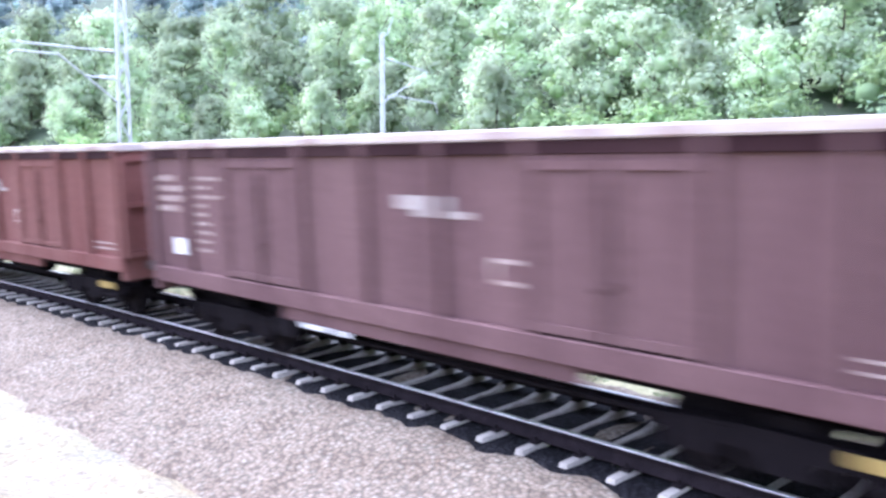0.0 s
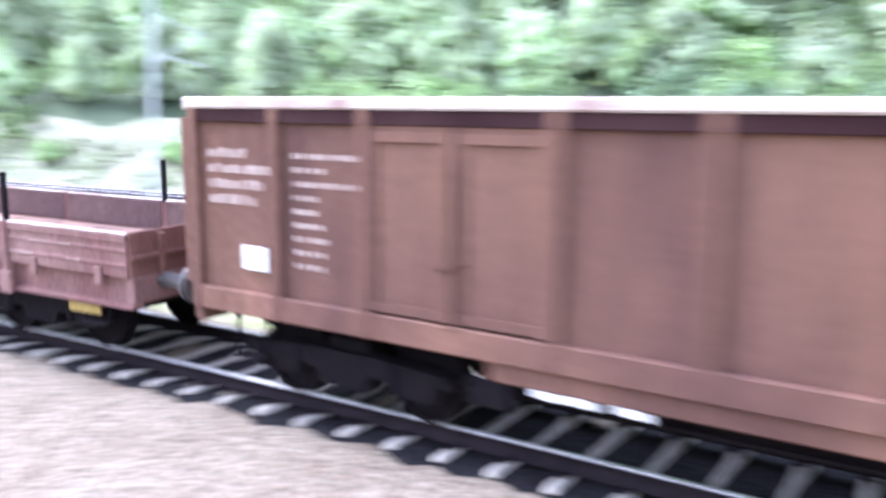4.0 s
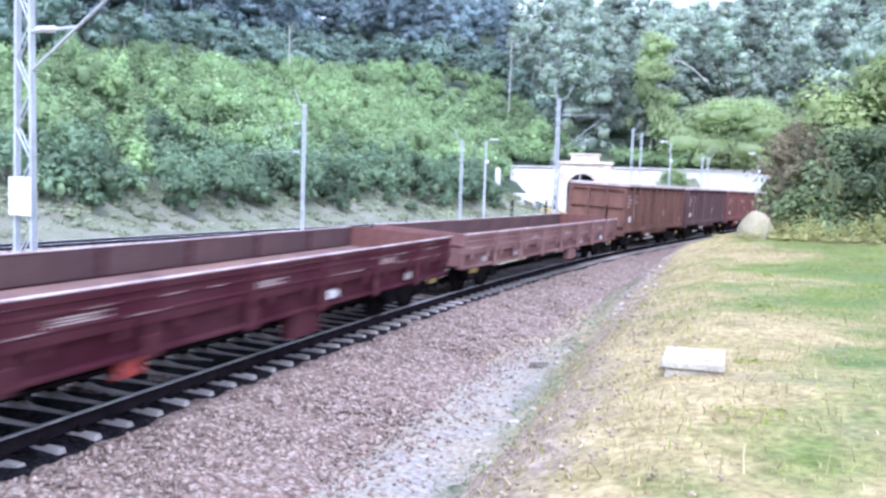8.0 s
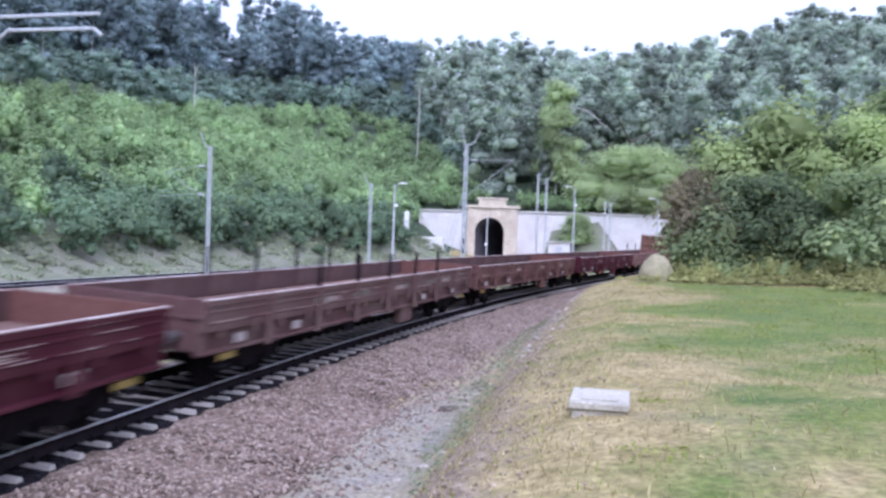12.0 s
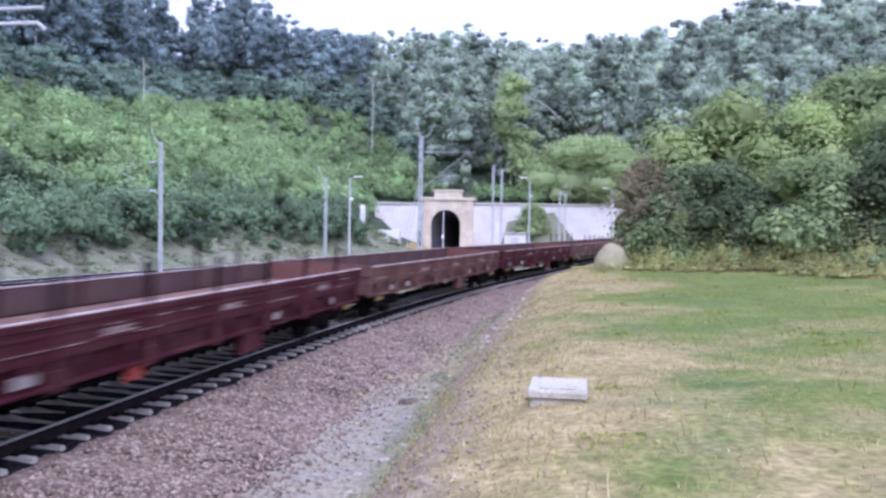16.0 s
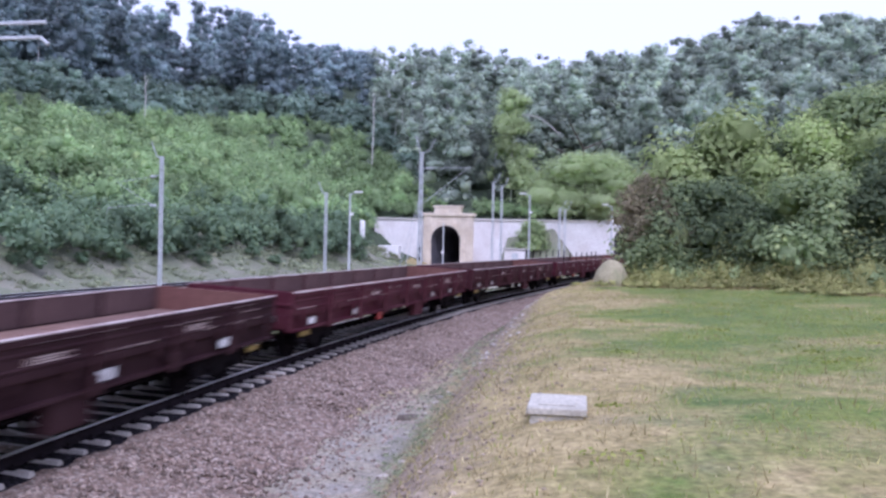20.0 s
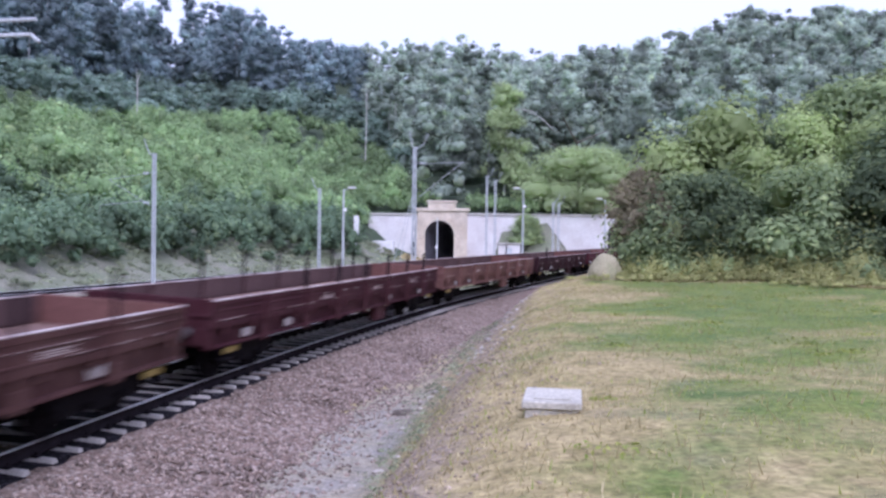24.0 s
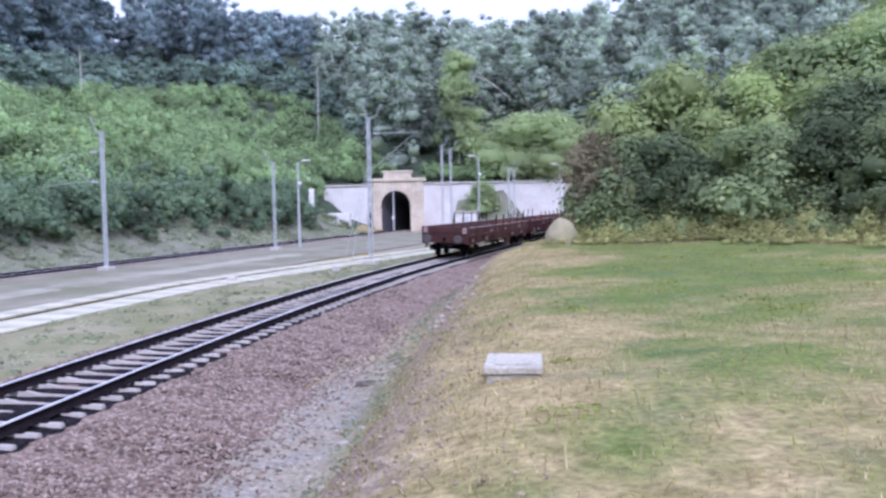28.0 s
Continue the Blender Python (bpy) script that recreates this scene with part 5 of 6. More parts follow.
def pole_mast(x, y, z0, top, label, turn=0.0, arm=0, group="slim masts beside the yard"):
    """A slim twin-channel mast with a horn and, where it carries wire, a cantilever."""
    m = tagged(new("slim_mast"), label, "catenary mast", group)
    m.matrix_basis = pose(x, y, z0, 0, 0, turn)
    hgt = top - z0
    bm = bmesh.new()
    box(bm, -0.35, 0.35, -0.35, 0.35, -0.3, 0.25, 0.04)
    part("foundation", bm, CONCRETE, m)
    for dx in (-0.08, 0.08):
        bm = bmesh.new()
        box(bm, dx - 0.036, dx + 0.036, -0.06, 0.06, 0.2, hgt, 0.008)
        part("mast_leg", bm, GALV, m)
    for k in range(8):
        bm = bmesh.new()
        zz = 0.5 + k * (hgt - 0.8) / 7
        box(bm, -0.05, 0.05, -0.05, 0.05, zz - 0.06, zz + 0.06)
        part("batten", bm, GALV, m)
    bm = bmesh.new()
    tube(bm, (-0.1, 0, hgt - 0.1), (-0.35, 0, hgt), 0.03, 6)
    tube(bm, (-0.35, 0, hgt), (-0.72, 0, hgt + 0.85), 0.03, 6)
    part("top_horn", bm, GALV, m)
    if arm:
        bm = bmesh.new()
        L = 3.1
        r = 0.035 if y < 0 else 0.014
        tube(bm, (arm * 0.1, 0, hgt - 1.1), (arm * L, 0, hgt - 1.5), r, 6)
        tube(bm, (arm * 0.1, 0, hgt - 3.1), (arm * L, 0, hgt - 1.5), r, 6)
        tube(bm, (arm * 0.6, 0, hgt - 2.75), (arm * (L + 0.6), 0, hgt - 3.0), r, 6)
        tube(bm, (arm * (L + 0.6), 0, hgt - 3.0), (arm * (L + 0.75), 0, hgt - 3.5), r * 0.7, 6)
        part("cantilever", bm, GALV, m)
        for zi in (hgt - 1.16, hgt - 2.85):
            bm = bmesh.new()
            ridged(bm, arm * 0.35, arm * 0.78, zi, 0.07)
            part("insulator", bm, GALV, m)
    return m


def head(s):
    return -track(s)[2]


sign_mast = lattice_mast(-12.2, 13.75, -0.5, 8.4, "grey lattice catenary mast carrying a white board", head(14), 1, 3.8)
bm = bmesh.new()
box(bm, -0.27, 0.27, -0.14, -0.11, 2.55, 3.28, 0.01)
part("white_board", bm, WHITE, sign_mast, "plain white board")
lattice_mast(-11.05, -27.5, -0.5, 8.2, "grey lattice catenary mast by the near track", head(-27), 1, 3.4)
portal_mast = lattice_mast(-7.67, 50.4, -0.45, 8.07, "grey lattice catenary mast before the tunnel wall", head(50), 1, 3.0, True, True, 0.5)
for dx, hz in ((-1.9, 5.6), (-1.4, 5.2)):  # stays of the mast before the tunnel
    bm = bmesh.new()
    tube(bm, (-0.15, 0.0, hz), (dx, 0.3, -0.1), 0.018, 6)
    part("stay_rod", bm, GALV, portal_mast)
lattice_mast(-11.3, -62.0, -0.5, 8.2, "grey lattice catenary mast far back along the track", head(-62), 1, 3.4)
pole_mast(-25.0, -32.1, -0.5, 8.8, "slim grey mast with cantilever over the second track", head(-32), -1)
pole_mast(-26.6, 13.7, -0.5, 8.6, "slim grey mast beside the gravel yard", head(14), -1)
pole_mast(-22.5, 48.0, -0.45, 7.45, "slim grey mast with a bent horn beside the yard", head(48), -1)
pole_mast(-18.0, 68.0, -0.45, 6.6, "slim grey mast with a bent horn near the tunnel", head(50), 0)


def lamp_post(x, y, z0, top, dx, label):
    m = tagged(new("lamp_post"), label, "lamp post", "yard lamp posts")
    m.matrix_basis = pose(x, y, z0)
    hgt = top - z0
    bm = bmesh.new()
    tube(bm, (0, 0, -0.2), (0, 0, hgt), 0.13, 10, 0.07)
    part("post", bm, GALV, m)
    bm = bmesh.new()
    tube(bm, (0, 0, hgt - 0.05), (dx * 0.6, 0, hgt + 0.15), 0.035, 6)
    part("arm", bm, GALV, m)
    bm = bmesh.new()
    box(bm, min(dx * 0.4, dx * 1.1), max(dx * 0.4, dx * 1.1), -0.13, 0.13, hgt + 0.1, hgt + 0.24, 0.03)
    part("lamp_head", bm, WHITE, m)
    bm = bmesh.new()
    box(bm, -0.02, 0.3, -0.1, 0.1, hgt - 1.9, hgt - 1.65, 0.02)
    part("small_box", bm, WHITE, m)
    return m


pl_ = tagged(new("wire_pole"), "thin grey pole with a small white lamp before the tunnel mouth", "pole")
pl_.matrix_basis = pose(-14.55, WALL_Y - 2.5, -0.5)
bm = bmesh.new()
tube(bm, (0, 0, -0.2), (0, 0, 5.9), 0.11, 8, 0.09)
part("post", bm, GALV, pl_)
bm = bmesh.new()
box(bm, -0.75, 0.75, -0.1, 0.1, 5.9, 6.1, 0.03)
part("cross_bar", bm, PORTAL, pl_)
bm = bmesh.new()
tube(bm, (-0.05, -0.12, 1.9), (-0.05, -0.3, 1.9), 0.22, 10)
part("lamp", bm, WHITE, pl_)
lamp_post(-17.6, 74.6, -0.45, 6.85, 1, "tall grey lamp post at the edge of the yard")
lamp_post(-2.4, 92.0, -0.45, 7.9, -1, "grey lamp post before the retaining wall")
lamp_post(6.9, 104.0, -0.45, 7.4, -1, "grey lamp post at the end of the wall")
for x, y, top in ((-6.25, 92, 9.3), (-5.35, 92, 8.9), (0.8, 98, 6.9), (1.4, 98, 6.75)):
    pole_mast(x, y, -0.45, top, "thin grey mast before the retaining wall", 180 + head(50), 0, "masts before the wall")
bm = bmesh.new()
tube(bm, (-5.35, 92, 6.4), (-2.6, 92, 6.1), 0.05, 6)
tube(bm, (-5.35, 92, 7.3), (-2.6, 92, 7.2), 0.04, 6)
part("cross_wire", bm, GALV, bpy.data.objects["lamp_post.001"])
sig = tagged(new("signal_post"), "signal on a black and white banded post", "railway signal")
sig.matrix_basis = pose(-21.6, 98.0, -0.5)
for k in range(10):
    bm = bmesh.new()
    tube(bm, (0, 0, k * 0.36), (0, 0, (k + 1) * 0.36), 0.11, 8)
    part("band", bm, BLACK if k % 2 else WHITE, sig)
bm = bmesh.new()
box(bm, -0.3, 0.3, -0.12, 0.1, 3.6, 5.6, 0.06)
part("signal_head", bm, WHITE, sig)
bm = bmesh.new()
box(bm, -0.1, 0.3, 0.1, 0.35, 3.4, 3.9, 0.05)
part("lamp_unit", bm, GALV, sig)
for x, y, z1 in ((-8.46, 43.7, -0.08), (-12.4, 39.0, -0.2)):
    bm = bmesh.new()
    box(bm, x - 0.2, x + 0.2, y - 0.12, y + 0.12, z1 - 0.3, z1, 0.03)
    tube(bm, (x, y, -0.6), (x, y, z1 - 0.25), 0.05, 6)
    thing("track_marker", bm, CONCRETE, "small white marker beside the track", "track marker", "small markers")

# ---- things on the bank ----
cover = tagged(new("cable_box"), "pale concrete cable box with a flat lid in the grass", "concrete box")
cover.matrix_basis = pose(0.09, 8.42, 1.15, 0, 0, -2) @ Matrix.Diagonal((0.92, 1, 0.95, 1))
bm = bmesh.new()
box(bm, -0.27, 0.27, -0.36, 0.36, 0.0, 0.15, 0.012)
part("body", bm, BOXCON, cover)
bm = bmesh.new()
box(bm, -0.30, 0.30, -0.39, 0.39, 0.15, 0.225, 0.012)
lid = part("lid", bm, BOXCON, cover)
bm = bmesh.new()
box(bm, -0.19, 0.19, -0.26, 0.26, 0.226, 0.236, 0.004)
part("lid_inset", bm, BOXCON, lid)
bm = bmesh.new()
bmesh.ops.create_icosphere(bm, subdivisions=2, radius=0.3)
for v in bm.verts:
    v.co = (v.co.x * 1.0 + noise.noise(v.co * 4) * 0.08, v.co.y * 0.5, v.co.z * 0.35 + noise.noise(v.co * 5) * 0.05)
st = thing("flat_stone", bm, DARKSTONE, "dark flat stone at the edge of the gutter", "stone")
st.matrix_basis = pose(-2.75, 17.3, -0.72, 0, 6, 20)

for i in range(170):  # pale stones lying along the edge of the bank
    r = random.Random(i)
    s = r.uniform(10, 46) if i < 60 else r.uniform(19, 44)
    x, y, _ = track(s, (r.gauss(6.0, 0.3) if i >= 60 else r.gauss(5.2, 0.5)) - float(bank_shift(s)[1]))
    bm = bmesh.new()
    bmesh.ops.create_icosphere(bm, subdivisions=1, radius=r.uniform(0.03, 0.095))
    for v in bm.verts:
        v.co = Vector((v.co.x * r.uniform(0.8, 1.5), v.co.y * r.uniform(0.7, 1.2), v.co.z * 0.6))
    o = thing("pale_stone", bm, PALESTONE, "pale stone lying on the dry slope", "stone", "pale stones on the slope")
    o.matrix_basis = pose(x, y, float(ground_z(np.array([x]), np.array([y]))[0]) + 0.015, 0, 0, r.uniform(0, 360))
bm = bmesh.new()
bmesh.ops.create_icosphere(bm, subdivisions=4, radius=1.0)
for v in bm.verts:
    k = 1 + 0.06 * noise.noise(v.co * 2.2) + 0.025 * noise.noise(v.co * 9)
    v.co = Vector((v.co.x * 0.68 * k, v.co.y * 0.8 * k, v.co.z * (1.05 if v.co.z > 0 else 0.3) * k))
for f in bm.faces:
    f.smooth = True
md = thing("grass_mound", bm, MOUND, "rounded pale mound of withered grass at the end of the bank", "mound")
md.matrix_basis = pose(2.3, 34.0, float(ground_z(np.array([2.3]), np.array([34.0]))[0]) - 0.05)


# ---- leaves ----
PHI = 1.618
ICO = np.array([(-1, PHI, 0), (1, PHI, 0), (-1, -PHI, 0), (1, -PHI, 0), (0, -1, PHI), (0, 1, PHI), (0, -1, -PHI), (0, 1, -PHI), (PHI, 0, -1), (PHI, 0, 1), (-PHI, 0, -1), (-PHI, 0, 1)]) / 1.902
ICO_F = np.array([(0, 11, 5), (0, 5, 1), (0, 1, 7), (0, 7, 10), (0, 10, 11), (1, 5, 9), (5, 11, 4), (11, 10, 2), (10, 7, 6), (7, 1, 8),
                  (3, 9, 4), (3, 4, 2), (3, 2, 6), (3, 6, 8), (3, 8, 9), (4, 9, 5), (2, 4, 11), (6, 2, 10), (8, 6, 7), (9, 8, 1)])


def leaf_cloud(rng, centres, radii, counts, size, lower=-0.35, core=0.5, tone=None, slim=False, bend=0.45):
    """Leaves spread over lumpy shells round the centres, each lump with a dense inside: corners, triangles, rounded normals and tones.
    slim: one triangle a leaf, for masses far off."""
    tone = np.full(len(centres), 0.0) if tone is None else tone
    radii = radii * rng.uniform(0.7, 1.35, radii.shape)
    cs, rs, tn = np.repeat(centres, counts, 0), np.repeat(radii, counts, 0), np.repeat(tone, counts, 0)
    n = len(cs)
    d = rng.normal(size=(n, 3))
    d /= np.linalg.norm(d, axis=1)[:, None]
    low = d[:, 2] < lower
    d[low, 2] *= -1
    rad = (0.45 + 0.5 * np.sqrt(rng.rand(n)) + 0.24 * np.abs(rng.normal(size=n)))[:, None]
    p = cs + d * rs * rad
    nrm = d * 0.85 + rng.normal(0, 0.3, (n, 3)) + np.array([0, 0, 0.5])
    nrm /= np.linalg.norm(nrm, axis=1)[:, None]
    a = np.cross(nrm, rng.normal(size=(n, 3)))
    a /= np.linalg.norm(a, axis=1)[:, None] + 1e-9
    b = np.cross(nrm, a)
    L = (size * rng.uniform(0.6, 1.35, n))[:, None]
    if slim:
        v = np.stack([p - a * L - b * L * 0.45, p + a * L - b * L * 0.35, p + b * L * 0.75], 1)
        f = np.arange(3 * n).reshape(n, 3)
    else:
        v = np.stack([p - a * L, p - b * L * 0.5 + nrm * L * 0.12, p + a * L, p + b * L * 0.5 + nrm * L * 0.12], 1)
        q = np.arange(4 * n).reshape(n, 4)
        f = np.concatenate([q[:, [0, 1, 2]], q[:, [0, 2, 3]]])
    c = v.shape[1]
    soft = d * bend + nrm * (1 - bend)
    soft = np.repeat(soft / np.linalg.norm(soft, axis=1)[:, None], c, 0)
    k = len(centres)
    t = rng.uniform(0, 6.28, k)
    ro = np.zeros((k, 3, 3))
    ro[:, 0, 0], ro[:, 0, 1], ro[:, 1, 0], ro[:, 1, 1], ro[:, 2, 2] = np.cos(t), -np.sin(t), np.sin(t), np.cos(t), 1
    cd = np.einsum("kij,vj->kvi", ro, ICO)
    cv = cd * core * radii[:, None, :] * rng.uniform(0.82, 1.12, (k, 12, 1)) + centres[:, None, :]
    v = np.concatenate([v.reshape(-1, 3), cv.reshape(-1, 3)])
    f = np.concatenate([f, (ICO_F[None] + (c * n + 12 * np.arange(k))[:, None, None]).reshape(-1, 3)])
    return v, f, np.concatenate([soft, cd.reshape(-1, 3)]), np.concatenate([np.repeat(tn, c), np.repeat(tone, 12)])


def leaves(name, cloud, mat):
    v, f, nr, tn = cloud
    return sheet(name, v, f, mat, True, nr, tn)


def lobes(rng, r, h, n):
    """Centres and radii of the lumps of one crown of radius r and height h, from its base."""
    t = rng.uniform(0, 2 * math.pi, n)
    k = rng.uniform(0.0, 1.0, n)
    w = r * (0.8 - 0.55 * np.abs(k - 0.3)) * rng.uniform(0.25, 1.0, n)
    c = np.stack([w * np.cos(t), w * np.sin(t), h * (0.1 + 0.78 * k)], 1)
    rr = r * rng.uniform(0.3, 0.52, n) * (1 - 0.35 * k)
    return c, np.stack([rr, rr, rr * rng.uniform(0.7, 1.0, n)], 1)


def crown(name, seed, r, h, n, per, size, mat, stretch=1.0, slim=False):
    rng = np.random.RandomState(seed)
    c, rr = lobes(rng, r, h, n)
    rr[:, 2] *= stretch
    ob = leaves(name, leaf_cloud(rng, c, rr, np.full(n, per), size, slim=slim), mat)
    me = ob.data
    bpy.data.objects.remove(ob)
    return me


def stems(name, seed, h, r, spread, n, mat, up=0.75):
    """A tapered trunk with limbs."""
    rng = random.Random(seed)
    bm = bmesh.new()
    p = Vector((0, 0, -0.5))
    pts = [p]
    for k in range(5):
        p = p + Vector((rng.uniform(-0.1, 0.1) * h * 0.12, rng.uniform(-0.1, 0.1) * h * 0.12, (h * up + 0.5) / 5))
        pts.append(p)
    for k in range(5):
        tube(bm, pts[k], pts[k + 1], r * (1 - 0.17 * k), 7, r * (1 - 0.17 * (k + 1)))
    for k in range(n):
        a = rng.uniform(0, 6.28)
        b = pts[2 + k % 4]
        e = b + Vector((math.cos(a) * spread, math.sin(a) * spread, spread * rng.uniform(0.5, 1.1)))
        tube(bm, b, e, r * 0.4, 5, r * 0.12)
    return finish(name, bm, mat)


def plant(name, label, category, group, trunk_me, crown_me, x, y, scale, turn, z=None, zs=1.0):
    """A tree or bush: an object at its foot with trunk and crown."""
    t = tagged(new(name), label, category, group)
    zz = float(ground_z(np.array([x]), np.array([y]))[0]) if z is None else z
    t.matrix_basis = pose(x, y, zz - 0.05, 0, 0, turn) @ Matrix.Diagonal((scale, scale, scale * zs, 1))
    for nm, me in (("trunk", trunk_me), ("crown", crown_me)):
        o = new(nm, me)
        o.parent = t
    return t


rng = np.random.RandomState(3)
# trees behind the second track, facing the first part of the walk
T_TRUNK = [stems("trunk", 10 + k, 9.0, 0.2, 1.9, 9, BARK) for k in range(3)]
T_CROWN = [crown("crown", 20 + k, 3.6, 9.5, 42, 84, 0.2, LEAF_TREE, slim=True) for k in range(5)]
B_TRUNK = [stems("trunk", 60 + k, 2.0, 0.09, 0.9, 8, BARK) for k in range(2)]
B_CROWN = [crown("crown", 70 + k, 2.4, 3.5, 50, 195, 0.097, LEAF_BUSH if k < 2 else LEAF_BUSH_SHADE, slim=True) for k in range(5)]
F_CROWN = [crown("crown", 170 + k, 2.4, 3.5, 40, 120, 0.12, LEAF_BUSH, slim=True) for k in range(3)]
L_CROWN = [crown("crown", 80 + k, 2.4, 3.6, 50, 195, 0.097, LEAF_LIME, slim=True) for k in range(2)]
D_CROWN = crown("crown", 90, 1.5, 3.9, 30, 110, 0.07, LEAF_DRY)
for i in range(84):
    s = -128 + (i // 3) * 5.2 + rng.uniform(-1.5, 1.5)
    q = -36 - 7.5 * (i % 3) + rng.uniform(-2, 2)
    x, y, _ = track(s, q)
    sc = (0.62, 0.95, 1.2)[i % 3] * rng.uniform(0.85, 1.12)
    plant("broadleaf_tree", "leafy green broadleaf tree on the slope", "tree", "trees behind the second track", T_TRUNK[i % 3], T_CROWN[rng.randint(5)], x, y, sc, rng.uniform(0, 360))
for i in range(36):
    x, y, _ = track(rng.uniform(-42, 12), rng.uniform(-60, -36))
    plant("broadleaf_tree", "leafy green broadleaf tree on the slope", "tree", "trees behind the second track", T_TRUNK[i % 3], T_CROWN[rng.randint(5)], x, y, rng.uniform(0.6, 0.95), rng.uniform(0, 360))
# bushes of the slope beside the camera's bank
for i in range(72):
    row = i % 4
    if i < 48:
        k = (i // 4) / 11.0
        x, y = 5.0 + 17 * k, 37.2 - 17 * k
        x, y = x + row * 2.5, y + row * 2.2
    else:
        k = (i - 48) // 4
        x, y, _ = track(41 + k * 6, 11.6 + row * 3.0)
    x, y = x + rng.uniform(-0.8, 0.8), y + rng.uniform(-0.8, 0.8)
    lime = rng.rand() < (0.1, 0.35, 0.5, 0.75)[row]
    plant("bush", "dense green bush on the bank" if not lime else "lighter yellow-green bush on the bank", "bush", "bushes on the bank", B_TRUNK[i % 2],
          L_CROWN[i % 2] if lime else (F_CROWN[i % 3] if row > 1 else B_CROWN[rng.randint(5)]), x, y, rng.uniform(0.8, 1.15) + 0.1 * row, rng.uniform(0, 360))
for x, y, sc in ((6.1, 38.8, 1.4), (7.4, 39.4, 1.6)):
    plant("bush", "tall feathery light-green bush at the end of the bank", "bush", "bushes on the bank", B_TRUNK[0], L_CROWN[1], x, y, sc, 70 * x, None, 1.1)
for x, y, sc in ((3.6, 36.2, 1.1), (4.8, 35.6, 0.95), (4.3, 37.6, 1.25)):
    plant("bush", "brownish half-withered bush at the end of the bank", "bush", "bushes on the bank", B_TRUNK[0], D_CROWN, x, y, sc, 40 * x)
# rounded light trees above the wall
DOME = crown("crown", 115, 4.0, 6.4, 80, 420, 0.075, LEAF_DOME, slim=True)
for x, y, sc, zs in ((4.6, 126, 2.6, 0.62), (12.5, 127, 1.7, 0.7), (-2.2, 125, 0.8, 0.7)):
    plant("round_tree", "rounded light-green tree above the tunnel wall", "tree", "trees above the wall", T_TRUNK[0], DOME, x, y, sc, 20 + 50 * x, 5.6, zs)
plant("bush", "dark bush on the earth mound", "bush", "bushes on the bank", B_TRUNK[1], B_CROWN[1], -2.6, WALL_Y - 2.2, 1.2, 10, 1.6)

# how the hillside is covered, by the bearing from the bank where it opens: scrub below, woods above, the skyline
def bearing(x, y, z):
    return np.degrees(np.arctan2(-x, y)), np.degrees(np.arctan2(z - EYE[2], np.hypot(x, y)))


def scrub_top(h):
    return np.interp(h, [6, 8.8, 10.4, 12.6, 15.6, 19.5, 23.7, 28, 34, 41, 46, 60], [1.5, 3.6, 5.4, 6.8, 7.6, 7.8, 7.5, 7.4, 8.1, 7.4, 7.0, 12])


def skyline(h):
    return np.interp(h, [-30, -19.6, -16, -12, -9.4, -7.7, -5.6, -2, 0, 2.3, 4.2, 6.2, 9.8, 13.8, 16.4, 18.6, 20.4, 24, 30],
                     [15, 13.4, 13.9, 14.1, 13.0, 13.4, 12.6, 12.5, 11.9, 12.2, 12.6, 13.6, 12.6, 12.3, 12.7, 13.9, 14.9, 18, 30])


# scrub of the hillside: one mass of leaves
rng = np.random.RandomState(8)
n = 1260
even = (np.arange(n) * 0.7548776662) % 1.0
s = np.where(np.arange(n) < 1080, -30 + 148 * even, rng.uniform(-125, -30, n)) + rng.normal(0, 0.6, n)
foot = np.arange(n) < 130  # a closed row along the foot
q = np.where(foot, -28.8 - 3.5 * rng.rand(n), -27.6 - 50.0 * ((np.arange(n) * 0.5698402910) % 1.0) ** 1.05)
x, y = track_np(s, q)
keep = (y < WALL_Y + 10) & ~((x > -24.5) & (y > 98))
x, y, q, foot = x[keep], y[keep], q[keep], foot[keep]
ex = np.concatenate([rng.uniform(-78, -16, 520), rng.uniform(-11, 2, 26), rng.uniform(-24, -17.5, 8)])
ey = np.concatenate([rng.uniform(100, 175, 520), rng.uniform(WALL_Y + 2, WALL_Y + 7, 26), rng.uniform(WALL_Y + 2, WALL_Y + 7, 8)])
ok = ((ex < -25) | (ey > WALL_Y + 2)) & (side_of(ex, ey)[1] < -30)
ex, ey = ex[ok | (ex > -24)], ey[ok | (ex > -24)]
ok = ~((ex > -24.5) & (ey < WALL_Y + 1.8))
ex, ey = ex[ok], ey[ok]
ne = len(ex)
x, y, q, foot = np.concatenate([x, ex]), np.concatenate([y, ey]), np.concatenate([q, np.full(ne, -50.0)]), np.concatenate([foot, np.zeros(ne, bool)])
z = np.maximum(ground_z(x, y), np.interp(q, [-50, -35, -31, -29, -27.5], [0, 3.6, 2.3, 1.2, 0.25]))
r = rng.uniform(1.3, 2.7, len(x)) * np.where(foot, 0.85, np.interp(q, [-34, -31, -28], [1.0, 0.8, 0.45])) * np.where((y > WALL_Y + 1) & (y < WALL_Y + 9) & (x > -25), 0.6, 1.0)
hb, eb = bearing(x, y, z + 1.3 * r)
ok = (eb < scrub_top(hb) + 0.25) | ((x > -24) & (y < WALL_Y + 8)) | ((hb > 50) & (q > -67))
x, y, z, r = x[ok], y[ok], z[ok], r[ok]
cs_, rs_, tn_ = [], [], []
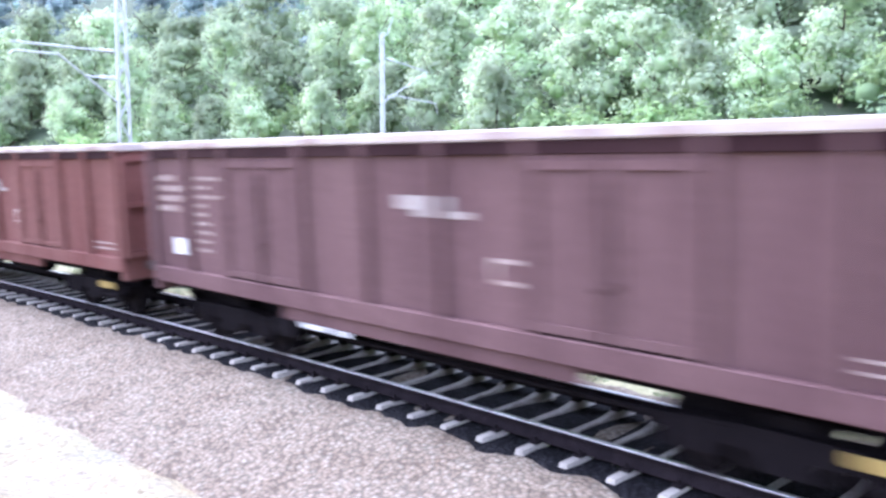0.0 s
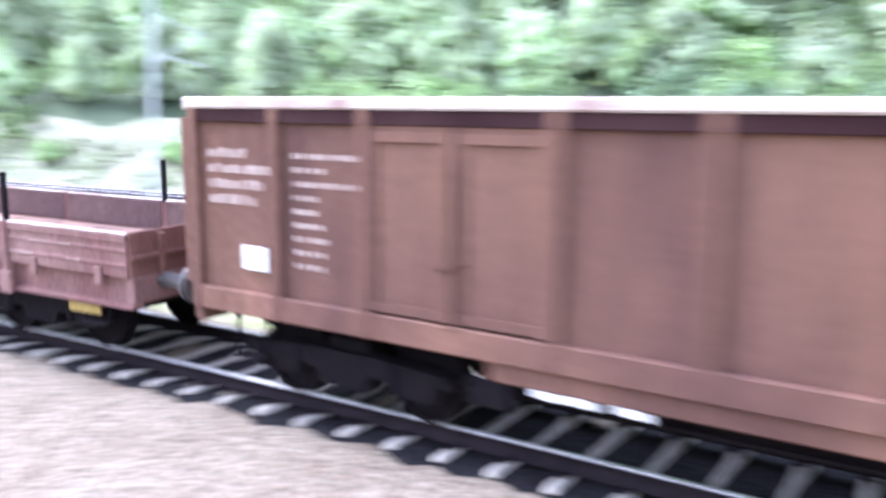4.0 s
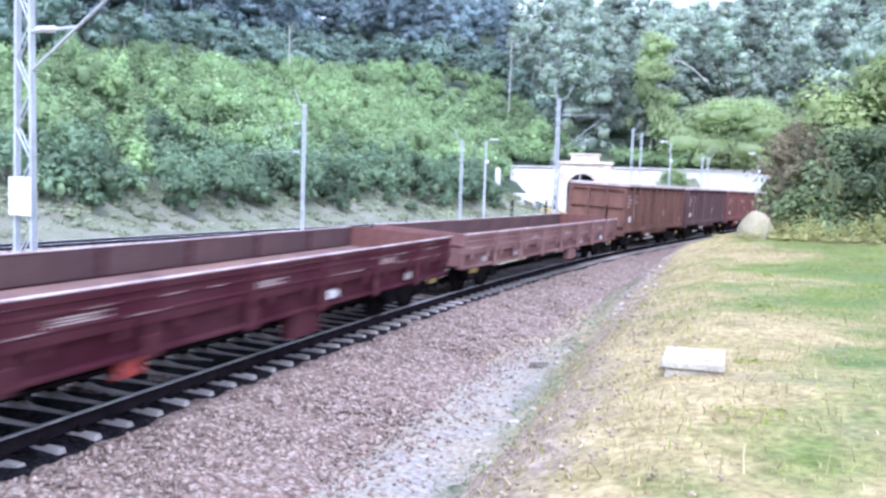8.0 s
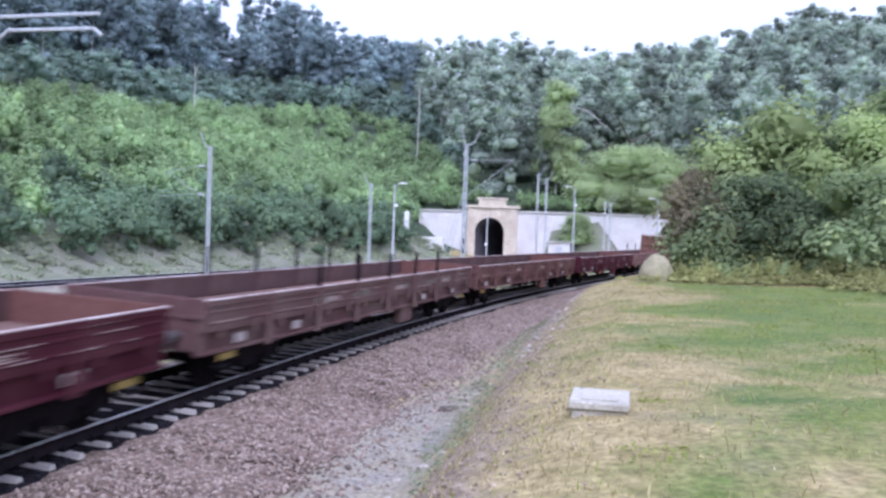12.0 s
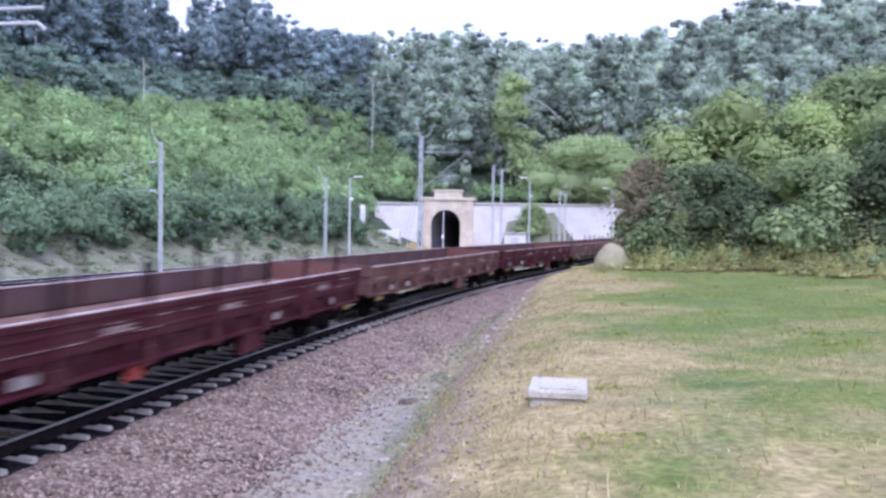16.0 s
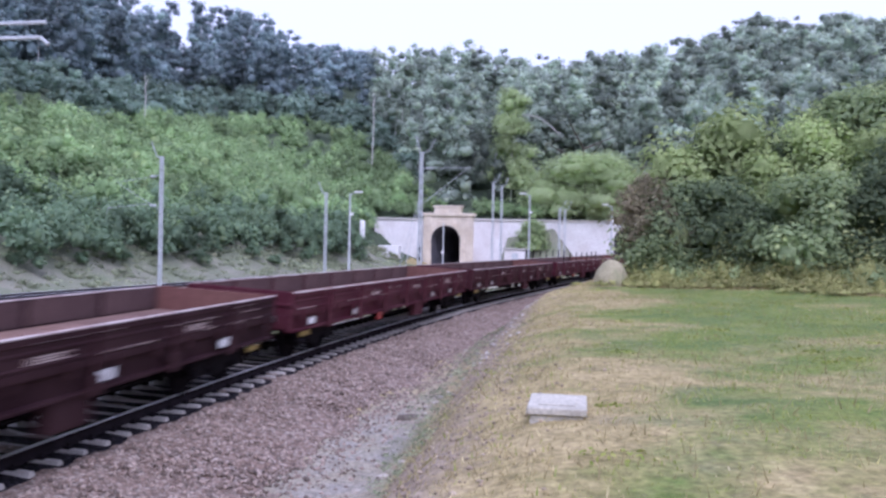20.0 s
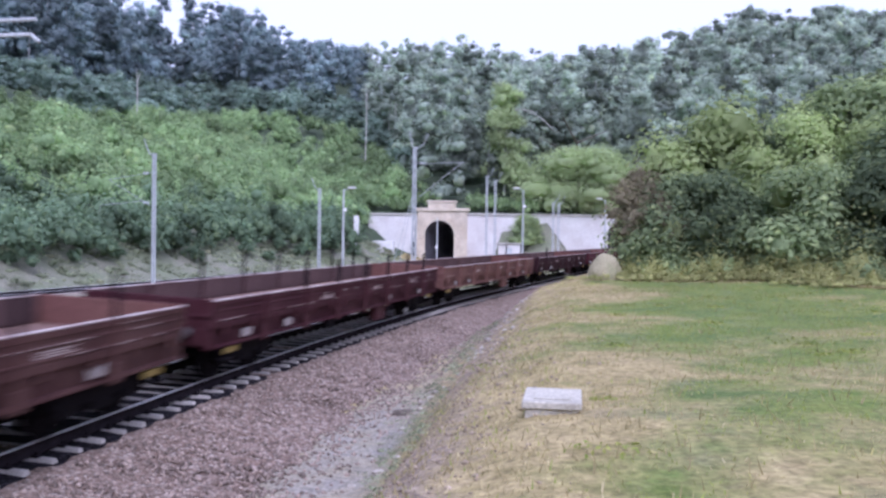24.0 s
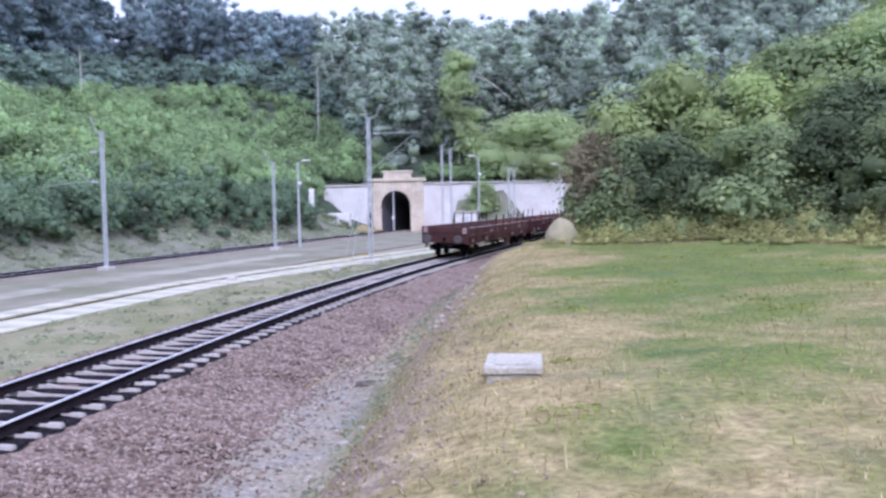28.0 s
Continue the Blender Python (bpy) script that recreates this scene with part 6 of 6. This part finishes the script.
for i in range(len(x)):
    k = 11
    t = rng.uniform(0, 6.28, k)
    w = rng.uniform(0.0, 0.95, k) * r[i]
    o = np.stack([w * np.cos(t), w * np.sin(t), (1.25 * r[i] - 0.8 * w) * rng.uniform(0.55, 1.1, k)], 1)
    cs_.append(np.array([x[i], y[i], z[i]]) + o)
    m = r[i] * rng.uniform(0.22, 0.5, k)
    rs_.append(np.stack([m, m, m * 1.2], 1))
    tn_.append(np.full(k, rng.rand()))
cs_, rs_, tn_ = np.concatenate(cs_), np.concatenate(rs_), np.concatenate(tn_)
cnt = np.clip((rs_[:, 0] * 58).astype(int), 13, 60)
low = np.repeat((z < 2.2 + 3.2 * rng.rand(len(x))) & (y > -20), 11)
for nm, sel, mat, lb in (("hillside_scrub", ~low, LEAF_SHRUB, "light green scrub covering the slope"), ("foot_bushes", low, LEAF_FOOT, "darker green bushes along the foot of the slope")):
    tagged(leaves(nm, leaf_cloud(rng, cs_[sel], rs_[sel], cnt[sel], 0.17, -0.3, tone=tn_[sel], slim=True), mat), lb, "scrub", kind="stuff")

bs, bq = rng.uniform(-85, 105, 2600), -24.6 - 6.0 * rng.rand(2600) ** 0.7
bx, by = track_np(bs, bq)
bz = np.interp(bq, [-35, -31, -29, -27.5, -25, -24], [3.6, 2.3, 1.2, 0.25, -0.5, -0.66])
br = rng.uniform(0.12, 0.5, (2600, 1)) * np.array([[1.3, 1.3, 0.75]])
tagged(leaves("bank_weeds", leaf_cloud(rng, np.stack([bx, by, bz], 1), br, np.full(2600, 20), 0.085, 0.0, 0.5, rng.rand(2600), True), LEAF_BANK), "low grey-green weeds on the bare bank", "weeds", kind="stuff")

vn = 900
vs_, vq_ = rng.uniform(-30, 75, vn), rng.uniform(-6.8, -2.9, vn)
vx, vy = track_np(vs_, vq_)
vr = rng.uniform(0.06, 0.24, (vn, 1)) * np.array([[1.3, 1.3, 0.55]])
tagged(leaves("verge_weeds", leaf_cloud(rng, np.stack([vx, vy, np.interp(vq_, [-8, -4.5, -2.7], [-0.46, -0.46, -0.56])], 1), vr, np.full(vn, 26), 0.045, 0.0, 0.1, rng.rand(vn), True), LEAF_BANK), "grey-green weeds in the thin grass beside the track", "weeds", kind="stuff")

# woods above: masses of crowns and of trunks
rng = np.random.RandomState(9)
tx, ty, kind = [], [], []
for i in range(2300):
    if i < 1250:
        ts = rng.uniform(-45, 175)
        px, py = track(ts, -50 - 80 * rng.rand())[:2]
    elif i < 1350:
        px, py = track(rng.uniform(-215, -60), -58 - 60 * rng.rand())[:2]
    else:
        px, py = rng.uniform(-95, 95), WALL_Y + 6 + 125 * rng.rand() ** 1.2
        if abs(px - 4) < 11 and py < 134:
            py += 12
    tx.append(px)
    ty.append(py)
tx, ty = np.array(tx), np.array(ty)
tz = ground_z(tx, ty)
th = np.where(rng.rand(len(tx)) < 0.85, rng.uniform(9, 17, len(tx)), rng.uniform(4, 8, len(tx)))
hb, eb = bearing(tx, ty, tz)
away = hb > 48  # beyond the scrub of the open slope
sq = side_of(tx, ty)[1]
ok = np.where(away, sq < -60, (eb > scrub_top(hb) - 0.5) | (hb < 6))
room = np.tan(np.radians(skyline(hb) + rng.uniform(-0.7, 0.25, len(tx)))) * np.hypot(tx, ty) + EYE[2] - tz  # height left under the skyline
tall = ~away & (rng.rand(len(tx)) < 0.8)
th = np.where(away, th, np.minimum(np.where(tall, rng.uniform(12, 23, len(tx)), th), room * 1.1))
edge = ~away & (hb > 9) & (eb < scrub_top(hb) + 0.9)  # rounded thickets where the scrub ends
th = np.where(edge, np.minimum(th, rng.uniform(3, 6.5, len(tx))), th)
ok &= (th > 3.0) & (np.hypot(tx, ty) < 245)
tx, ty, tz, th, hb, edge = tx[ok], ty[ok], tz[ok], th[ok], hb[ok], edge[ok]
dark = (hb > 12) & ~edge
woods = {"far_woods": ([], [], []), "slope_woods": ([], [], []), "thickets": ([], [], [])}
for i in range(len(tx)):
    cr = min(rng.uniform(2.5, 4.0), 0.55 * th[i])
    c, rr = lobes(rng, cr, th[i], 14 if th[i] > 7 else 8)
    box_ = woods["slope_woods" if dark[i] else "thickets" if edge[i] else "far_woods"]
    box_[0].append(c + np.array([tx[i], ty[i], tz[i] - rng.uniform(0.3, 1.2)]))
    box_[1].append(rr * 1.1)
    box_[2].append(np.full(len(c), rng.rand()))
for nm, mat, lb in (("far_woods", LEAF_WOOD, "mixed woods on the hill behind the tunnel"), ("slope_woods", LEAF_DARK_HAZE, "dark bluish woods above the scrub slope"),
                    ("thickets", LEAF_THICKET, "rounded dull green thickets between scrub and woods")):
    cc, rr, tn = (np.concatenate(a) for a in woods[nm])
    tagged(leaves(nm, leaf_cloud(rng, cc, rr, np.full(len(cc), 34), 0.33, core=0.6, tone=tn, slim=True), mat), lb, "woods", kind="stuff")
bm = bmesh.new()
for i in range(0, len(tx), 5):
    tube(bm, (tx[i], ty[i], tz[i] - 0.5), (tx[i] + rng.uniform(-0.6, 0.6), ty[i], tz[i] + 0.62 * th[i]), 0.12, 5, 0.05)
thing("far_trunks", bm, BIRCH, "pale thin trunks among the woods", "woods", kind="stuff")
for x, y, hh, rr in ((-13, 137, 11, 4.0), (-6.3, 131, 18, 4.2), (14, 138, 15, 4.4), (1.0, 141, 13, 4.2), (24, 132, 14, 4.4)):
    plant("tall_tree", "tall light-green tree above the tunnel" if x == -6.3 else "tall grey-green tree above the tunnel", "tree", "tall trees above the tunnel", stems("trunk", int(200 + x), hh, 0.17, 1.6, 8, BIRCH, 0.9),
          crown("crown", int(300 + x), rr, hh, 60, 150, 0.22, LEAF_DOME if x == -6.3 else LEAF_WOOD), x, y, 1.0, 0)

# pale bare trunks that stand out against the dark woods, and one bent over
for h_, e0, e1, dist in ((11.9, 7.6, 9.8, 150), (-1.6, 7.5, 9.4, 150), (2.6, 5.6, 7.0, 142), (26.2, 8.4, 10.0, 125), (-3.2, 6.4, 8.0, 146)):
    bx_, by_ = -dist * math.sin(radians(h_)), dist * math.cos(radians(h_))
    z0_, z1_ = (EYE[2] + dist * math.tan(radians(e)) for e in (e0, e1))
    g_ = float(ground_z(np.array([bx_]), np.array([by_]))[0])
    bm = bmesh.new()
    tube(bm, (bx_, by_, g_ - 0.4), (bx_ + 0.15, by_, z0_), 0.085, 6, 0.075)
    tube(bm, (bx_ + 0.15, by_, z0_), (bx_, by_, z1_), 0.075, 6, 0.03)
    tube(bm, (bx_ + 0.1, by_, (z0_ + z1_) / 2), (bx_ + 0.7, by_, z1_ - 0.2), 0.04, 5, 0.02)
    thing("birch_trunk", bm, PALEBARK, "slender pale birch trunk at the edge of the woods", "tree", "pale birch trunks")
bm = bmesh.new()
arc = [(2.7, 4.8), (2.9, 7.2), (2.5, 8.2), (1.8, 8.35), (1.0, 8.15), (0.2, 7.6), (-0.5, 6.9)]
ap = [Vector((-133 * math.sin(radians(h_)), 133 * math.cos(radians(h_)), EYE[2] + 133 * math.tan(radians(e)))) for h_, e in arc]
for k in range(len(ap) - 1):
    tube(bm, ap[k], ap[k + 1], 0.15 - 0.017 * k, 6, 0.133 - 0.017 * k)
tube(bm, (ap[0].x, ap[0].y, float(ground_z(np.array([ap[0].x]), np.array([ap[0].y]))[0]) - 0.4), ap[0], 0.09, 6, 0.15)
thing("bent_birch", bm, PALEBARK, "pale birch bent over in an arc above the round tree", "tree")

# grass and stones near the camera
rng = np.random.RandomState(12)


def blades(name, n, xlo, xhi, ylo, yhi, qmin, qmax, hlo, hhi, mat, label, withered=0):
    x, y = rng.uniform(xlo, xhi, n * 2), rng.uniform(ylo, yhi, n * 2)
    s, q = side_of(x, y)
    clump = wavy(x, y, 1.7, 0.9) + wavy(x, y, 5.1, 2.3) + rng.normal(0, 0.5, n * 2)
    keep = (q > qmin) & (q < qmax) & (clump > -0.5) & (withered * (dryness(x, y) - 0.42 + rng.normal(0, 0.15, n * 2)) >= 0)
    x, y = x[keep][:n], y[keep][:n]
    z = ground_z(x, y)
    m = len(x)
    h = rng.uniform(hlo, hhi, m)
    t = rng.uniform(0, 6.28, m)
    w = rng.uniform(0.004, 0.010, m)
    lean = rng.normal(0, 0.45, (m, 2)) * h[:, None]
    a = np.stack([x - w * np.cos(t), y - w * np.sin(t), z - 0.01], 1)
    b = np.stack([x + w * np.cos(t), y + w * np.sin(t), z - 0.01], 1)
    c = np.stack([x + lean[:, 0], y + lean[:, 1], z + h], 1)
    v = np.stack([a, b, c], 1).reshape(-1, 3)
    return tagged(sheet(name, v, np.arange(3 * m).reshape(m, 3), mat), label, "grass", kind="stuff")


blades("short_grass", 60000, -3, 15, 1.5, 36, 6.6, 22, 0.012, 0.045, BLADE, "short green grass of the bank", -1)
blades("dry_grass_blades", 60000, -3, 15, 1.5, 36, 6.5, 22, 0.012, 0.05, STRAW, "short straw-coloured grass of the bank", 1)
blades("slope_straw", 9000, -4, 3, 1.5, 40, 5.4, 8.0, 0.02, 0.07, STRAW, "straw-coloured dry grass on the slope")
blades("slope_weeds", 1800, -4, 3, 1.5, 40, 5.0, 7.6, 0.03, 0.08, BLADE, "thin green weeds on the slope")
blades("straw_tufts", 5000, -3, 14, 1.5, 34, 5.6, 22, 0.04, 0.11, STRAW, "straw-coloured grass tufts on the bank")
blades("green_tufts", 5000, -3, 14, 1.5, 34, 6.0, 22, 0.03, 0.09, BLADE, "green grass tufts on the bank")
blades("grass_stalks", 700, -1, 9, 2.5, 13, 6.4, 18, 0.07, 0.18, STRAW, "pale dry grass stalks in the foreground")
nh = 90
hx, hy = rng.uniform(-1, 13, nh), rng.uniform(3, 33, nh)
ok = (side_of(hx, hy)[1] > 6.2) & (dryness(hx, hy) < 0.9)
hx, hy = hx[ok], hy[ok]
hr = rng.uniform(0.08, 0.34, (len(hx), 1)) * np.array([[1.2, 1.0, 0.16]])
tagged(leaves("low_herbs", leaf_cloud(rng, np.stack([hx, hy, ground_z(hx, hy)], 1), hr, np.full(len(hx), 46), 0.03, 0.0, 0.02, rng.rand(len(hx))), BLADE), "flat patches of clover and herbs in the grass", "herbs", kind="stuff")
nf = 420
fs_ = rng.uniform(3, 40, nf)
fq_ = 4.75 - bank_shift(fs_)[0] + rng.normal(0.15, 0.32, nf)
hx, hy = track_np(fs_, fq_)
hr = rng.uniform(0.05, 0.2, (nf, 1)) * np.array([[1.2, 1.2, 0.3]])
tagged(leaves("gutter_weeds", leaf_cloud(rng, np.stack([hx, hy, ground_z(hx, hy)], 1), hr, np.full(nf, 40), 0.022, 0.0, 0.02, rng.rand(nf)), LEAF_BANK), "sparse grey-green weeds along the foot of the bank", "weeds", kind="stuff")
nw = 900
k = rng.uniform(0, 1, nw)
out = 0.9 + rng.rand(nw) ** 1.3 * 4.2 + np.abs(rng.normal(0, 0.7, nw)) * rng.rand(nw) + 0.7 * np.sin(k * 31) * np.cos(k * 13)  # metres from the bushes towards the lawn
fx, fy = 5.2 + 19 * k - out * 0.67 + rng.normal(0, 0.3, nw), 37.0 - 19 * k - out * 0.67 + rng.normal(0, 0.3, nw)
fz = ground_z(fx, fy)
hgt = np.interp(out, [0.8, 2.0, 3.3, 5], [2.2, 1.5, 0.5, 0.08]) * rng.uniform(0.25, 1.1, nw) * (0.8 + 0.35 * np.sin(k * 47) * np.sin(k * 19 + 1))
r = np.stack([0.14 + 0.25 * hgt, 0.14 + 0.25 * hgt, hgt], 1)
for nm, sel, mat, lb in (("weeds", (np.arange(nw) % 2 > 0) | (out > 2.6), LEAF_WEED, "dry weeds and nettles along the foot of the bushes"), ("nettles", (np.arange(nw) % 2 == 0) & (out <= 2.6), LEAF_BUSH, "green nettles among the dry weeds")):
    tagged(leaves(nm, leaf_cloud(rng, np.stack([fx, fy, fz + 0.1], 1)[sel], r[sel], np.full(int(sel.sum()), 90), 0.06, -0.1, 0.5, rng.rand(int(sel.sum()))), mat), lb, "weeds", kind="stuff")

# loose ballast stones
n = 30000
s = np.concatenate([rng.uniform(4, 34, n * 7 // 8), rng.uniform(2, 12, n - n * 7 // 8)])
q = np.where(rng.rand(n) < 0.85, rng.uniform(-2.6, 4.2, n), rng.normal(4.5, 0.45, n))
x, y = track_np(s, q)
z = np.interp(q, [-3.0, -2.5, -1.75, -0.75, 0, 0.75, 1.7, 2.3, 3.0, 3.5, 3.8], [-0.66, -0.45, -0.235, -0.245, -0.26, -0.30, -0.33, -0.50, -0.65, -0.735, -0.79])
z = np.maximum(z, ground_z(x, y))
ok = (np.abs(q) > 1.3) & (q < 3.7 + 1.6 * rng.rand(n) ** 2.5) & (q < 5.2 - bank_shift(s)[0]) & ((s > 5) | (q < 3.4))
x, y, z, n = x[ok], y[ok], z[ok], int(ok.sum())
oct_ = np.array([(1, 0, 0), (0, 1, 0), (-1, 0, 0), (0, -1, 0), (0, 0, 1), (0, 0, -1)], float)
fo = np.array([(0, 1, 4), (1, 2, 4), (2, 3, 4), (3, 0, 4), (1, 0, 5), (2, 1, 5), (3, 2, 5), (0, 3, 5)])
sz = np.where(rng.rand(n, 1, 1) < 0.3, rng.uniform(0.034, 0.055, (n, 1, 1)), rng.uniform(0.018, 0.04, (n, 1, 1))) * rng.uniform(0.6, 1.3, (n, 6, 1))
v = oct_[None] * sz + np.stack([x, y, z + 0.008], 1)[:, None, :] + rng.normal(0, 0.006, (n, 6, 3))
f = (fo[None] + (np.arange(n) * 6)[:, None, None]).reshape(-1, 3)
tagged(sheet("loose_ballast", v.reshape(-1, 3), f, STONE), "loose reddish and grey ballast stones", "ballast", kind="stuff")
n = 5200
s = rng.uniform(2, 44, n)
q = 4.75 - bank_shift(s)[0] + rng.normal(1.0, 0.75, n)
x, y = track_np(s, q)
z = ground_z(x, y)
sz = rng.uniform(0.008, 0.034, (n, 1, 1)) * rng.uniform(0.6, 1.3, (n, 6, 1))
v = oct_[None] * sz * np.array([1, 1, 0.7]) + np.stack([x, y, z + 0.005], 1)[:, None, :] + rng.normal(0, 0.004, (n, 6, 3))
f = (fo[None] + (np.arange(n) * 6)[:, None, None]).reshape(-1, 3)
tagged(sheet("slope_rubble", v.reshape(-1, 3), f, RUBBLE), "crumbs of dry earth and small stones on the bank", "rubble", kind="stuff")


def motions():
    times = [0.5 * k for k in range(57)]
    for wagon, off, pivot in TRAIN:
        walk(wagon, [(t, wagon_pose(train_s(t) + off, pivot)) for t in times])
    step = 0.0445  # each row turns a wheel by less than a right angle
    turns = [(min(28.0, k * step), -math.degrees(train_s(min(28.0, k * step)) / 0.46)) for k in range(631)]
    for axle, dy in WHEELSETS:
        walk(axle, [(t, pose(0, dy, 0.46, r)) for t, r in turns])


motions()
